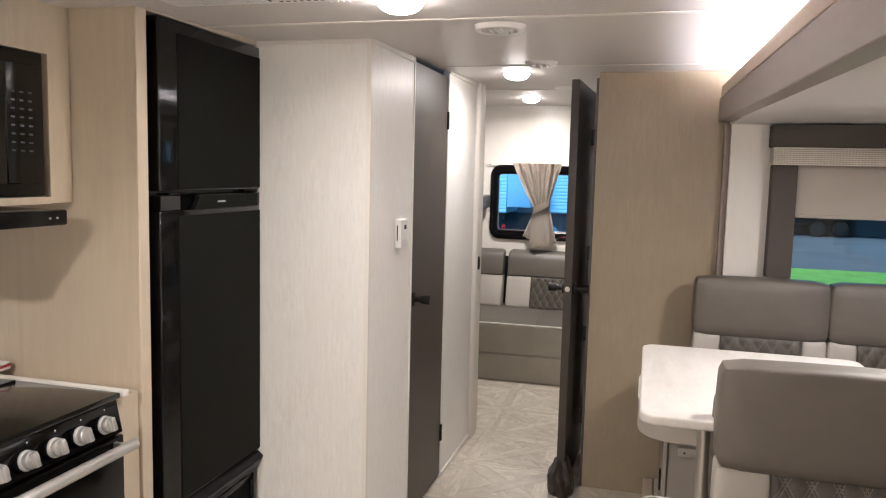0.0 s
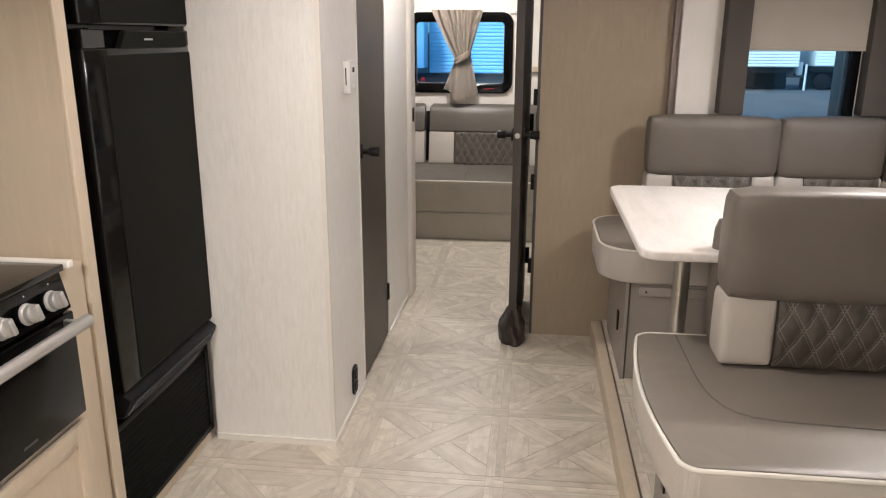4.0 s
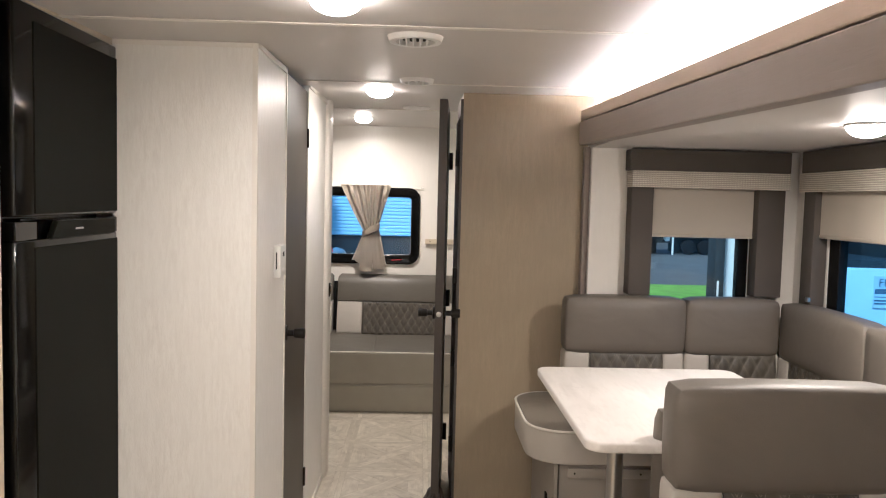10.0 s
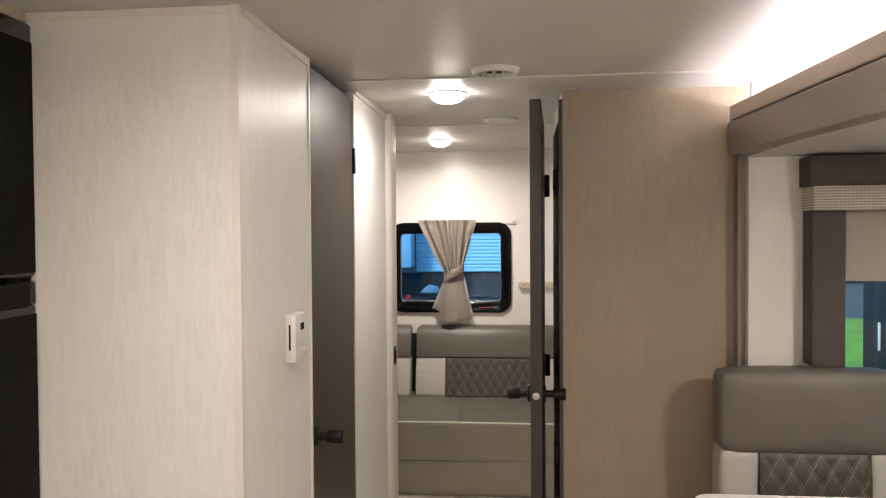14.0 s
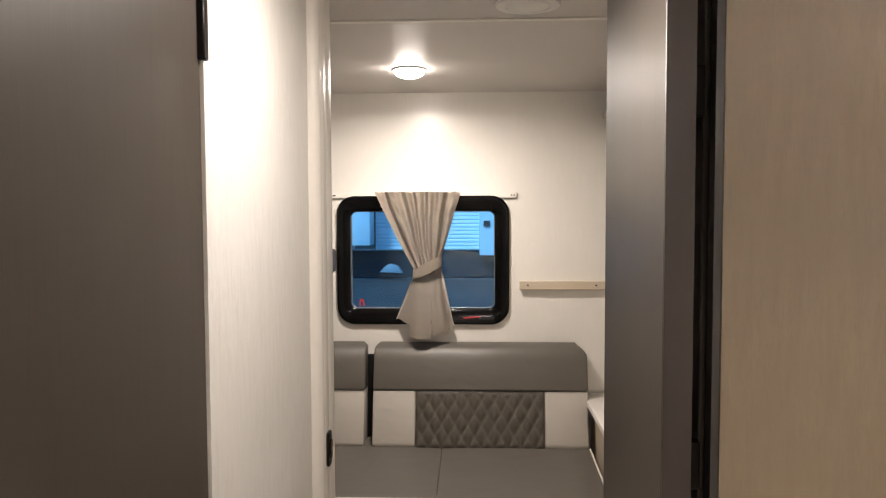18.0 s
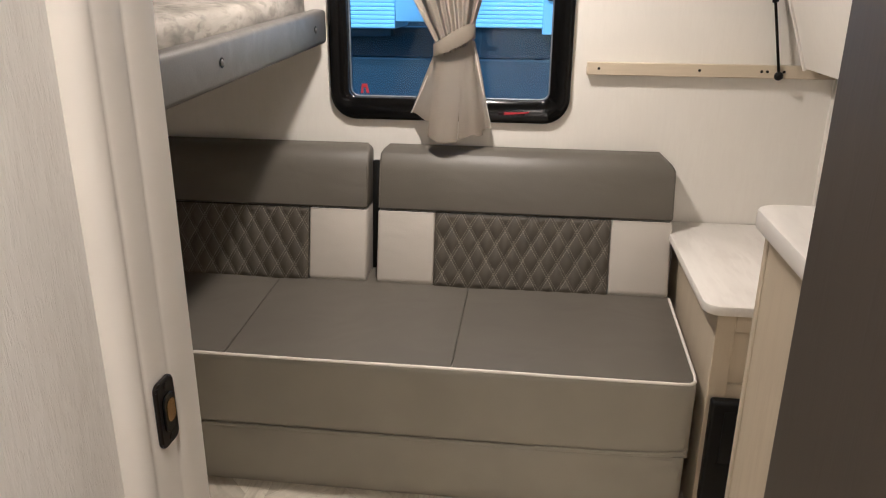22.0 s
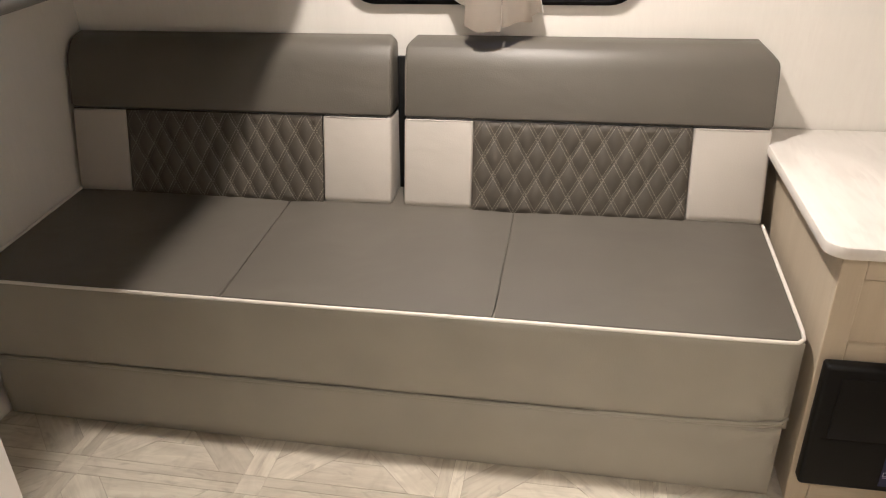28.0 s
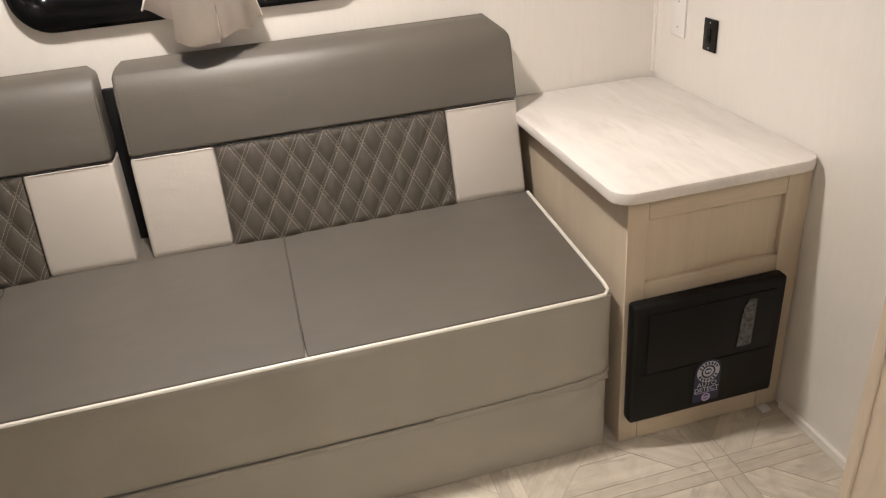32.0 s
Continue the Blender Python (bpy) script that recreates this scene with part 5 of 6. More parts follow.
def bm_curtain():
    """The gathered upper panel: a ruffled head and uneven pleats that run together at the tie."""
    bm = bmesh.new()
    N, K = 200, 40
    left = [(0.0, -0.457), (0.10, -0.438), (0.55, -0.352), (0.88, -0.276), (1.0, -0.266)]
    right = [(0.0, -0.062), (0.10, -0.073), (0.55, -0.121), (0.88, -0.156), (1.0, -0.160)]
    folds = [(0.0, 0.4), (0.10, -0.5), (0.20, 0.9), (0.29, -0.9), (0.38, 0.6), (0.43, -0.9), (0.50, 1.0), (0.57, -1.0), (0.64, 0.7), (0.70, -0.6), (0.78, 0.9), (0.85, -0.9), (0.93, 0.5), (1.0, -0.2)]
    rows = []
    for k in range(K + 1):
        f = k / K
        L, R_ = ramp_at(left, f), ramp_at(right, f)
        row = []
        for i in range(N + 1):
            u = i / N
            w = u + 0.018 * math.sin(5 * f + 9 * u) * f
            a = ramp_at(folds, max(0.0, w - 0.012)) * 0.5 + ramp_at(folds, min(1.0, w + 0.012)) * 0.5
            a = 1 - 2 * ((1 - math.sin(0.5 * math.pi * max(-1.0, min(1.0, a)))) / 2) ** 1.7
            d = (0.034 - 0.012 * f) * a * (0.75 + 0.5 * noise.noise(Vector((u * 5, f * 2.0, 3.1))))
            head = max(0.0, 1 - f / 0.16)
            d += 0.005 * head * math.sin(2 * math.pi * 12 * u + 2.5 * math.sin(9 * u))
            d += 0.006 * math.exp(-((f - 0.22) / 0.14) ** 2) * noise.noise(Vector((u * 17, f * 9, 0.7))) * 2
            d -= 0.004 * math.exp(-((f - 0.075) / 0.016) ** 2)
            d += 0.022 * f * f * math.cos((u - 0.5) * math.pi)
            z = 1.621 - (1.621 - WAIST + 0.03) * f + (u - 0.5) * 0.05 * f * f
            z += 0.005 * head * noise.noise(Vector((u * 22, 0.3, 5.0)))
            row.append(bm.verts.new((L + (R_ - L) * u, min(3.969, 3.930 - d), z)))
        rows.append(row)
    for k in range(K):
        for i in range(N):
            bm.faces.new((rows[k][i], rows[k][i + 1], rows[k + 1][i + 1], rows[k + 1][i]))
    bmesh.ops.solidify(bm, geom=bm.faces[:], thickness=0.0016)
    bmesh.ops.recalc_face_normals(bm, faces=bm.faces)
    return bm


def bm_flap(top, low, y0, y1, z0, turn, wave, skew):
    """One hanging flap below the tie: top = (x, x), low = ((x, z), (x, z)); edges turned back, one side set back by skew."""
    bm = bmesh.new()
    N, K = 30, 28
    rows = []
    for k in range(K + 1):
        f = k / K
        row = []
        for i in range(N + 1):
            u = i / N
            xl, xr = top[0] + (low[0][0] - top[0]) * f ** 0.9, top[1] + (low[1][0] - top[1]) * f ** 0.9
            zb = low[0][1] + (low[1][1] - low[0][1]) * u + 0.004 * math.sin(7 * u + wave)
            e = (2 * u - 1)
            d = turn * (abs(e) ** 3) * (0.4 + 0.6 * f) + 0.0015 * math.sin(2 * math.pi * (1.4 * u) + wave) * (0.4 + f) + skew * (0.5 - u) * (0.3 + 0.7 * f)
            d += 0.003 * noise.noise(Vector((u * 3, f * 4, wave * 3.3))) - 0.0016 * math.exp(-((f - 0.925) / 0.012) ** 2)
            row.append(bm.verts.new((xl + (xr - xl) * u, min(3.974, y0 + (y1 - y0) * f + d), z0 + (zb - z0) * f)))
        rows.append(row)
    for k in range(K):
        for i in range(N):
            bm.faces.new((rows[k][i], rows[k][i + 1], rows[k + 1][i + 1], rows[k + 1][i]))
    bmesh.ops.solidify(bm, geom=bm.faces[:], thickness=0.0016)
    bmesh.ops.recalc_face_normals(bm, faces=bm.faces)
    return bm


ct = thing("curtain", "beige curtain gathered and tied in the middle", "curtain", at=(-0.24, 3.95, 1.3))
sub(ct, "cloth", bm_curtain(), M_CURTAIN)
for flap_args in (((-0.266, -0.236), ((-0.364, 1.028), (-0.270, 1.000)), 3.938, 3.944, 1.262, 0.0, 0.6, 0.055), ((-0.264, -0.186), ((-0.300, 0.956), (-0.199, 0.944)), 3.912, 3.884, 1.262, 0.014, 1.7, 0.012), ((-0.194, -0.162), ((-0.196, 0.962), (-0.118, 0.968)), 3.926, 3.908, 1.266, 0.010, 4.0, -0.045), ((-0.178, -0.152), ((-0.140, 0.980), (-0.092, 0.982)), 3.945, 3.950, 1.270, 0.0, 2.4, -0.035)):
    sub(ct, "skirt_flap", bm_flap(*flap_args), M_CURTAIN)
for pts in ([(-0.264, 3.946, 1.25), (-0.300, 3.955, 1.165), (-0.364, 3.969, 1.028)], [(-0.153, 3.950, 1.25), (-0.128, 3.955, 1.13), (-0.092, 3.965, 0.984)], [(-0.455, 3.938, 1.615), (-0.437, 3.944, 1.58), (-0.352, 3.944, 1.42), (-0.277, 3.934, 1.292)], [(-0.064, 3.938, 1.615), (-0.075, 3.944, 1.58), (-0.122, 3.944, 1.43), (-0.157, 3.934, 1.318)]):
    sub(ct, "lining_edge", bm_tube(pts, 0.0022, 6), M_TRIM, "pale lining edge")
bm = bmesh.new()
ringv = []
for i in range(40):
    a = 2 * math.pi * i / 40
    c, e = math.cos(a), math.sin(a)
    wide = 0.025 + 0.004 * c + 0.002 * math.sin(3 * a)
    ringv.append([bm.verts.new((-0.2165 + 0.068 * c, 3.936 + 0.054 * e - 0.004 * (1 - abs(h)), WAIST + 0.004 + 0.034 * c + wide * h)) for h in (-1.0, -0.85, -0.3, 0.3, 0.85, 1.0)])
for i in range(40):
    A, B = ringv[i], ringv[(i + 1) % 40]
    for h in range(5):
        bm.faces.new((A[h], B[h], B[h + 1], A[h + 1]))
bmesh.ops.solidify(bm, geom=bm.faces[:], thickness=0.004)
bmesh.ops.recalc_face_normals(bm, faces=bm.faces)
sub(ct, "tie_band", bm, M_CURTAIN, "wide beige tie band")
op = thing("wall_outlet", "dark wall outlet above the corner cabinet", "outlet", at=(WX1, 3.66, 0.85))
sub(op, "plate", bm_box(WX1 - 0.006, WX1 - 0.0005, 3.690, 3.747, 0.803, 0.884, 0.003, 2), M_BRONZE)
for z in (0.834, 0.853):
    sub(op, "socket", bm_box(WX1 - 0.009, WX1 - 0.006, 3.711, 3.726, z - 0.008, z + 0.008, 0.001, 1), M_BLACK)
for z in (0.812, 0.875):
    sub(op, "screw", moved(bm_cyl(0.0025, 0, 0.001, 10), Matrix.Translation((WX1 - 0.006, 3.7185, z)) @ Matrix.Rotation(radians(-90), 4, "Y")), M_METAL)
wp = thing("blank_plate", "white blank wall plate beside the outlet", "wall plate", at=(WX1, 3.86, 0.9))
sub(wp, "plate", bm_box(WX1 - 0.006, WX1 - 0.0005, 3.836, 3.904, 0.812, 0.93, 0.003, 2), M_WHITEPL)
for z in (0.838, 0.904):
    sub(wp, "screw", moved(bm_cyl(0.003, 0, 0.001, 10), Matrix.Translation((WX1 - 0.006, 3.87, z)) @ Matrix.Rotation(radians(-90), 4, "Y")), M_METAL)
structure("baseboard_bunk_east", bm_box(WX1 - 0.01, WX1, 2.5, 3.27, 0, 0.022), M_TRIM, "thin white base strip", "baseboard")
structure("trim_corner_bunk", bm_box(WX1 - 0.006, WX1, Y1 - 0.012, Y1, 0.69, 2.07), M_TRIM, "thin corner strip", "trim")

# ---- dinette ----
table = thing("dinette_table", "white marbled dinette table on a steel post", "table", at=(0.95, 0.35, SF))
sub(table, "tabletop", bm_prism(round_rect(0.622, 1.36, -0.09, 0.803, 0.05), "z", 0.878, 0.906, 0.007, 3), M_TOPX, "white marbled laminate top")
sub(table, "post", moved(bm_cyl(0.026, SF + 0.01, 0.878, 28), Matrix.Translation((0.835, 0.43, 0))), M_METAL, "brushed steel post")
sub(table, "post_cup", moved(bm_cyl(0.075, 0.86, 0.878, 28, 0.06), Matrix.Translation((0.835, 0.43, 0))), M_METAL)
sub(table, "floor_cup", moved(bm_cyl(0.085, SF, SF + 0.022, 32, 0.05, 0.003), Matrix.Translation((0.835, 0.43, 0))), M_METAL, "steel floor socket")


def seat_outline(x0, x1, y0, y1, r, bow):
    """A rounded rectangle whose aisle end swells outwards by bow in its middle."""
    pts = round_rect(x0, x1, y0, y1, r, 8)
    if bow:
        i = max(range(len(pts)), key=lambda k: abs(pts[k][1] - pts[k - 1][1]) * (pts[k][0] < x0 + r))
        a, b = pts[i - 1], pts[i]
        pts[i:i] = [(x0, a[1] + (b[1] - a[1]) * k / 12) for k in range(1, 12)]
        pts = [(x + (bow * ((2 * y - y0 - y1) / (y1 - y0)) ** 2 if x < x0 + 0.2 else 0.0), y) for x, y in pts]
    return pts


def bench_seat(t, y0, y1, label, r, x0=0.598, low=0.505, bow=0.0):
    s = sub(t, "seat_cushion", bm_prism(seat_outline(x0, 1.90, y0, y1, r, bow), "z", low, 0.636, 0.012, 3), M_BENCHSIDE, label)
    sub(s, "top_panel", bm_prism(seat_outline(x0 + 0.007, 1.895, y0 + 0.007, y1 - 0.007, r - 0.006, bow), "z", 0.63, 0.642, 0.004, 2), M_SEATLIT, "grey seat top with lamp light in its colour")
    pts = [(p[0], p[1], 0.637) for p in seat_outline(x0 + 0.001, 1.899, y0 + 0.001, y1 - 0.001, r, bow)]
    sub(s, "piping", bm_tube(pts, 0.0048, 8, True), M_PIPE, "cream piping")
    return s


def backrest(t, x0, x1, q0, q1, y, s, z0, zs, z1, d=0.12):
    """A backrest whose face looks along s in y: dark roll above, quilted panel between cream patches below."""
    b = sub(t, "backrest", moved(bm_pillow(x1 - x0, d, z1 - zs + 0.012, 0.024, 0.008), Matrix.Translation(((x0 + x1) / 2, y - s * d / 2 + s * 0.012, (z1 + zs) / 2))), M_VINYLB, "grey vinyl back roll")
    for a, c in ((x0, q0), (q1, x1)):
        sub(b, "side_patch", moved(bm_pillow(c - a, d - 0.01, zs - z0, 0.013, 0.004), Matrix.Translation(((a + c) / 2, y - s * (d - 0.01) / 2, (z0 + zs) / 2))), M_PATCH, "cream vinyl patch")
    sub(b, "core", bm_box(q0 - 0.01, q1 + 0.01, min(y - s * 0.02, y - s * (d - 0.015)), max(y - s * 0.02, y - s * (d - 0.015)), z0 + 0.005, zs - 0.004), M_VINYL)
    q = part("quilted_panel", bm_quilt(q1 - q0, zs - z0, 0.016), M_QUILT, b, "dark diamond-quilted panel")
    off = b.location + t.location
    if s < 0:
        q.matrix_local = Matrix.Translation(Vector((q0, y + 0.004, z0)) - off)
    else:
        q.matrix_local = Matrix.Translation(Vector((q1, y - 0.004, z0)) - off) @ Matrix.Rotation(math.pi, 4, "Z")
    return b


nb = thing("dinette_bench", "grey vinyl bench seat facing the aisle kitchen", "bench", at=(1.3, -0.33, SF), group="dinette benches")
sub(nb, "base_side", bm_box(0.722, 0.74, -0.62, -0.02, SF, 0.532), M_BENCHBASE, "pale grey base side")
sub(nb, "base", bm_box(0.74, 1.9, -0.58, -0.02, SF, 0.532), M_BENCHBASE)
sub(nb, "front_panel", bm_box(0.80, 1.88, -0.60, -0.58, SF + 0.03, 0.45, 0.004, 2), M_BENCHBASE)
sub(nb, "side_socket", bm_box(0.716, 0.722, -0.165, -0.125, 0.25, 0.33, 0.003, 2), M_BRONZE, "dark side socket")
bench_seat(nb, -0.674, 0.02, "pale grey seat cushion", 0.035, 0.608, 0.534, 0.037)
sub(nb, "seat_seam", bm_tube([(0.745, 0.0, 0.643), (0.747, -0.25, 0.643), (0.752, -0.32, 0.643), (0.762, -0.37, 0.643), (0.778, -0.41, 0.643), (0.80, -0.437, 0.643), (0.83, -0.455, 0.643), (0.88, -0.466, 0.643), (1.12, -0.48, 0.643), (1.85, -0.48, 0.643)], 0.0019, 6), M_VINYL)
backrest(nb, 0.812, 1.385, 0.94, 1.275, -0.195, -1, 0.648, 0.826, 1.076)
backrest(nb, 1.392, 1.89, 1.48, 1.80, -0.195, -1, 0.648, 0.822, 1.072)
sub(nb, "rear_pad", moved(bm_pillow(1.07, 0.06, 0.34, 0.025, 0.006), Matrix.Translation((1.348, -0.04, 0.82))), M_VINYLB, "grey rear pad")

fbn = thing("dinette_bench", "grey vinyl dinette bench below the end window", "bench", at=(1.3, 1.15, SF), group="dinette benches")
sub(fbn, "base_side", bm_box(0.722, 0.735, 0.885, 1.45, SF, 0.503), M_BENCHBASE, "pale grey base side")
sub(fbn, "dark_gap", bm_box(0.735, 0.742, 0.888, 1.45, SF, 0.503), M_DARKEDGE)
sub(fbn, "base", bm_box(0.742, 1.9, 0.893, 1.45, SF, 0.503), M_BENCHBASE)
sub(fbn, "front_rail", bm_box(0.775, 1.88, 0.878, 0.893, 0.448, 0.488, 0.005, 2), M_BENCHBASE)
for x in (0.79, 1.05):
    sub(fbn, "screw", moved(bm_cyl(0.004, 0, 0.0015, 10), Matrix.Translation((x + 0.01, 0.878, 0.468)) @ Matrix.Rotation(radians(90), 4, "X")), M_BRONZE)
sub(fbn, "side_socket", bm_box(0.714, 0.722, 1.025, 1.06, 0.245, 0.328, 0.003, 2), M_BRONZE, "dark side socket")
bench_seat(fbn, 0.86, 1.465, "pale grey seat cushion", 0.15, 0.617)
backrest(fbn, 0.834, 1.374, 0.95, 1.276, 1.335, -1, 0.648, 0.858, 1.098)
backrest(fbn, 1.379, 1.80, 1.491, 1.79, 1.335, -1, 0.648, 0.858, 1.098)

eb = thing("window_bench", "grey vinyl dinette bench along the wide window", "bench", at=(1.85, 0.6, SF), group="dinette benches")
sub(eb, "base", bm_box(1.42, 1.90, 0.02, 0.84, SF, 0.503), M_BENCHBASE)
sub(eb, "seat_cushion", bm_box(1.40, 1.90, 0.02, 0.838, 0.505, 0.642, 0.015, 3), M_VINYLB)
for y0, y1 in ((0.69, 1.33), (0.05, 0.685)):
    bb = sub(eb, "backrest", moved(bm_pillow(0.12, y1 - y0, 0.26, 0.026, 0.008), Matrix.Translation((1.85, (y0 + y1) / 2, 0.972))), M_VINYLB, "grey vinyl back roll")
    for a, c in ((y0, y0 + 0.10), (y1 - 0.10, y1)):
        sub(bb, "side_patch", bm_box(1.795, 1.90, a, c, 0.648, 0.856, 0.012, 3), M_PATCH, "cream vinyl patch")
    q = part("quilted_panel", bm_quilt(y1 - y0 - 0.2, 0.21), M_QUILT, bb, "dark diamond-quilted panel")
    q.matrix_local = Matrix.Translation(Vector((1.80, y1 - 0.10, 0.648)) - eb.location) @ Matrix.Rotation(radians(-90), 4, "Z")

# ---- slide-out windows ----
vl = thing("valance", "dark grey window valance with a cream woven band", "valance", at=(1.47, 1.42, 1.7), group="window valances")
sub(vl, "box", bm_box(1.11, 1.836, 1.372, 1.468, 1.674, 1.768, 0.004, 2), M_FELT)
sub(vl, "woven_band", bm_box(1.118, 1.832, 1.364, 1.468, 1.598, 1.674, 0.004, 2), M_WEAVE, "cream woven band")
for x0, x1 in ((1.122, 1.222), (1.70, 1.822)):
    sub(vl, "side_leg", bm_box(x0, x1, 1.385, 1.468, 1.112, 1.60, 0.004, 2), M_FELT, "dark grey side leg")
sub(vl, "leg_foot", bm_box(1.165, 1.185, 1.41, 1.44, 1.098, 1.113), M_BLACK)
bl = thing("roller_blind", "beige roller blind, one third down", "blind", at=(1.46, 1.44, 1.5), group="roller blinds")
sub(bl, "fabric", bm_box(1.224, 1.698, 1.432, 1.436, 1.385, 1.62), M_SHADE)
sub(bl, "hem_bar", bm_box(1.224, 1.698, 1.427, 1.441, 1.375, 1.39, 0.003, 2), M_SHADE)
w2 = thing("window_2", "black-framed slide-out end window", "window", kind="structure", at=(1.46, 1.5, 1.3))
for a in ((W2[0] - 0.005, W2[0] + 0.012, W2[2], W2[3]), (W2[1] - 0.047, W2[1] + 0.005, W2[2], W2[3]), (W2[0] + 0.012, W2[1] - 0.047, W2[2], W2[2] + 0.03), (W2[0] + 0.012, W2[1] - 0.047, W2[3] - 0.03, W2[3])):
    sub(w2, "frame_bar", bm_box(a[0], a[1], 1.475, 1.515, a[2], a[3], 0.003, 1), M_BLACK)
pane = sub(w2, "pane", bm_box(W2[0], W2[1] - 0.03, 1.496, 1.499, W2[2], W2[3]), M_GLASSP)
pane.visible_shadow = False
vl3 = thing("valance", "dark grey valance with a cream ribbed band", "valance", at=(1.88, 0.3, 1.7), group="window valances")
sub(vl3, "box", bm_box(1.845, 1.918, -0.62, 1.30, 1.674, 1.768, 0.004, 2), M_FELT)
sub(vl3, "woven_band", bm_box(1.838, 1.918, -0.62, 1.302, 1.592, 1.674, 0.004, 2), M_WEAVE, "cream ribbed band")
for y0, y1 in ((1.19, 1.285), (-0.6, -0.5)):
    sub(vl3, "side_leg", bm_box(1.855, 1.918, y0, y1, 1.10, 1.594, 0.004, 2), M_FELT, "dark grey side leg")
sub(vl3, "clip", bm_box(1.843, 1.856, 1.185, 1.21, 1.12, 1.14, 0.002, 1), M_METAL, "small steel clip")
bl3 = thing("roller_blind", "beige roller blind on the wide window", "blind", at=(1.89, 0.3, 1.5), group="roller blinds")
sub(bl3, "fabric", bm_box(1.882, 1.886, -0.49, 1.188, 1.405, 1.62), M_SHADE)
sub(bl3, "hem_bar", bm_box(1.877, 1.891, -0.49, 1.188, 1.395, 1.41, 0.003, 2), M_SHADE)
w3 = thing("window_3", "wide black-framed slide-out window", "window", kind="structure", at=(1.93, 0.3, 1.3))
for a in ((W3[1] - 0.08, W3[1], W3[2], W3[3]), (W3[0], W3[0] + 0.06, W3[2], W3[3]), (W3[0] + 0.06, W3[1] - 0.08, W3[2], W3[2] + 0.03), (W3[0] + 0.06, W3[1] - 0.08, W3[3] - 0.03, W3[3])):
    sub(w3, "frame_bar", bm_box(1.922, 1.96, a[0], a[1], a[2], a[3], 0.003, 1), M_BLACK)
pane = sub(w3, "pane", bm_box(1.942, 1.945, W3[0], W3[1], W3[2], W3[3]), M_GLASS)
pane.visible_shadow = False

# ---- outside ----
structure("ground", bm_box(-400, 400, -400, 400, -0.95, -0.9), mat("asphalt", (0.075, 0.08, 0.09), 0.7, var=0.15, var_scale=0.6), "dark asphalt lot reaching the horizon", "ground")
structure("grass_verge", bm_box(3.2, 40, 9.0, 20.3, -0.9, -0.86), M_LEAFG, "bright green grass verge", "ground")


def siding_wall(x0, x1, y, z0, z1, pitch):
    bm = bmesh.new()
    n = int((z1 - z0) / pitch)
    prof = []
    for i in range(n):
        z = z0 + i * pitch
        prof += [(y, z), (y - 0.02, z + pitch * 0.15), (y - 0.02, z + pitch * 0.8)]
    prof.append((y, z0 + n * pitch))
    lo, hi = [bm.verts.new((x0, a, b)) for a, b in prof], [bm.verts.new((x1, a, b)) for a, b in prof]
    for i in range(len(prof) - 1):
        bm.faces.new((lo[i], lo[i + 1], hi[i + 1], hi[i]))
    bmesh.ops.recalc_face_normals(bm, faces=bm.faces)
    return bm


M_RIM = mat("grey_rim", (0.011, 0.012, 0.013), 0.7, spec=0.2, var=0.1)
M_TYRE = mat("tyre_rubber", (0.008, 0.008, 0.009), 0.8, spec=0.2, var=0.1)


M_FADED = mat("faded_white_plastic", (0.32, 0.34, 0.36), 0.6, var=0.12, var_scale=4)


def trailer(x0, x1, y, z0, z1, label):
    t = thing("travel_trailer", label, "trailer", at=((x0 + x1) / 2, y, -0.9), group="parked trailers")
    sub(t, "body", bm_box(x0, x1, y + 0.01, y + 2.4, z0, z1, 0.04, 2), M_SIDING)
    sub(t, "siding", siding_wall(x0 + 0.03, x1 - 0.03, y + 0.005, z0 + 0.02, z1 - 0.4, 0.13), M_SIDING, "ribbed white siding")
    sub(t, "chassis", bm_box(x0 + 0.2, x1 - 0.2, y + 0.2, y + 2.2, z0 - 0.25, z0), M_DARKU)
    for x in ((x0 + x1) / 2 - 0.45, (x0 + x1) / 2 + 0.45):
        w = sub(t, "wheel", moved(bm_cyl(0.34, -0.11, 0.11, 28, bevel=0.03), Matrix.Translation((x, y + 0.3, -0.56)) @ Matrix.Rotation(radians(90), 4, "X")), M_TYRE)
        sub(w, "rim", moved(bm_cyl(0.18, -0.115, 0.115, 20), Matrix.Translation((x, y + 0.3, -0.56)) @ Matrix.Rotation(radians(90), 4, "X")), M_RIM)
    return t


structure("road", bm_box(-30, 2.9, 5.0, 26.0, -0.9, -0.893), mat("darker_asphalt", (0.032, 0.029, 0.027), 0.75, var=0.25, var_scale=0.9), "darker asphalt sheet beside the trailers", "road")
trailer(-12.5, -4.58, 26, 0.05, 2.6, "white parked trailer with ribbed siding")
tb = trailer(-3.57, 4.4, 26.6, 0.08, 2.7, "white parked trailer with an open hatch")
sub(tb, "hatch", bm_box(0.05, 0.68, 26.35, 26.6, -0.08, 2.2, 0.02, 1), M_SIDING, "open white hatch door")
sub(tb, "slide_box", bm_box(-4.5, -3.62, 25.6, 26.6, 0.3, 2.5, 0.03, 2), M_SIDING)
sub(tb, "outlet_box", bm_box(0.2, 0.42, 26.3, 26.36, 0.93, 1.12), M_DARKU)
sub(tb, "tongue_cover", bm_prism([(-3.35, -0.62), (-2.55, -0.66), (-2.72, -0.42), (-3.0, -0.34), (-3.12, -0.40)], "y", 25.9, 26.2, 0.02, 2), M_FADED, "pale tongue cover")
# Dark box in place of the shadow beneath these trailers.
sub(tb, "skirt", bm_box(-12.4, 4.4, 26.7, 27.2, -0.85, 0.06), M_DARKU)
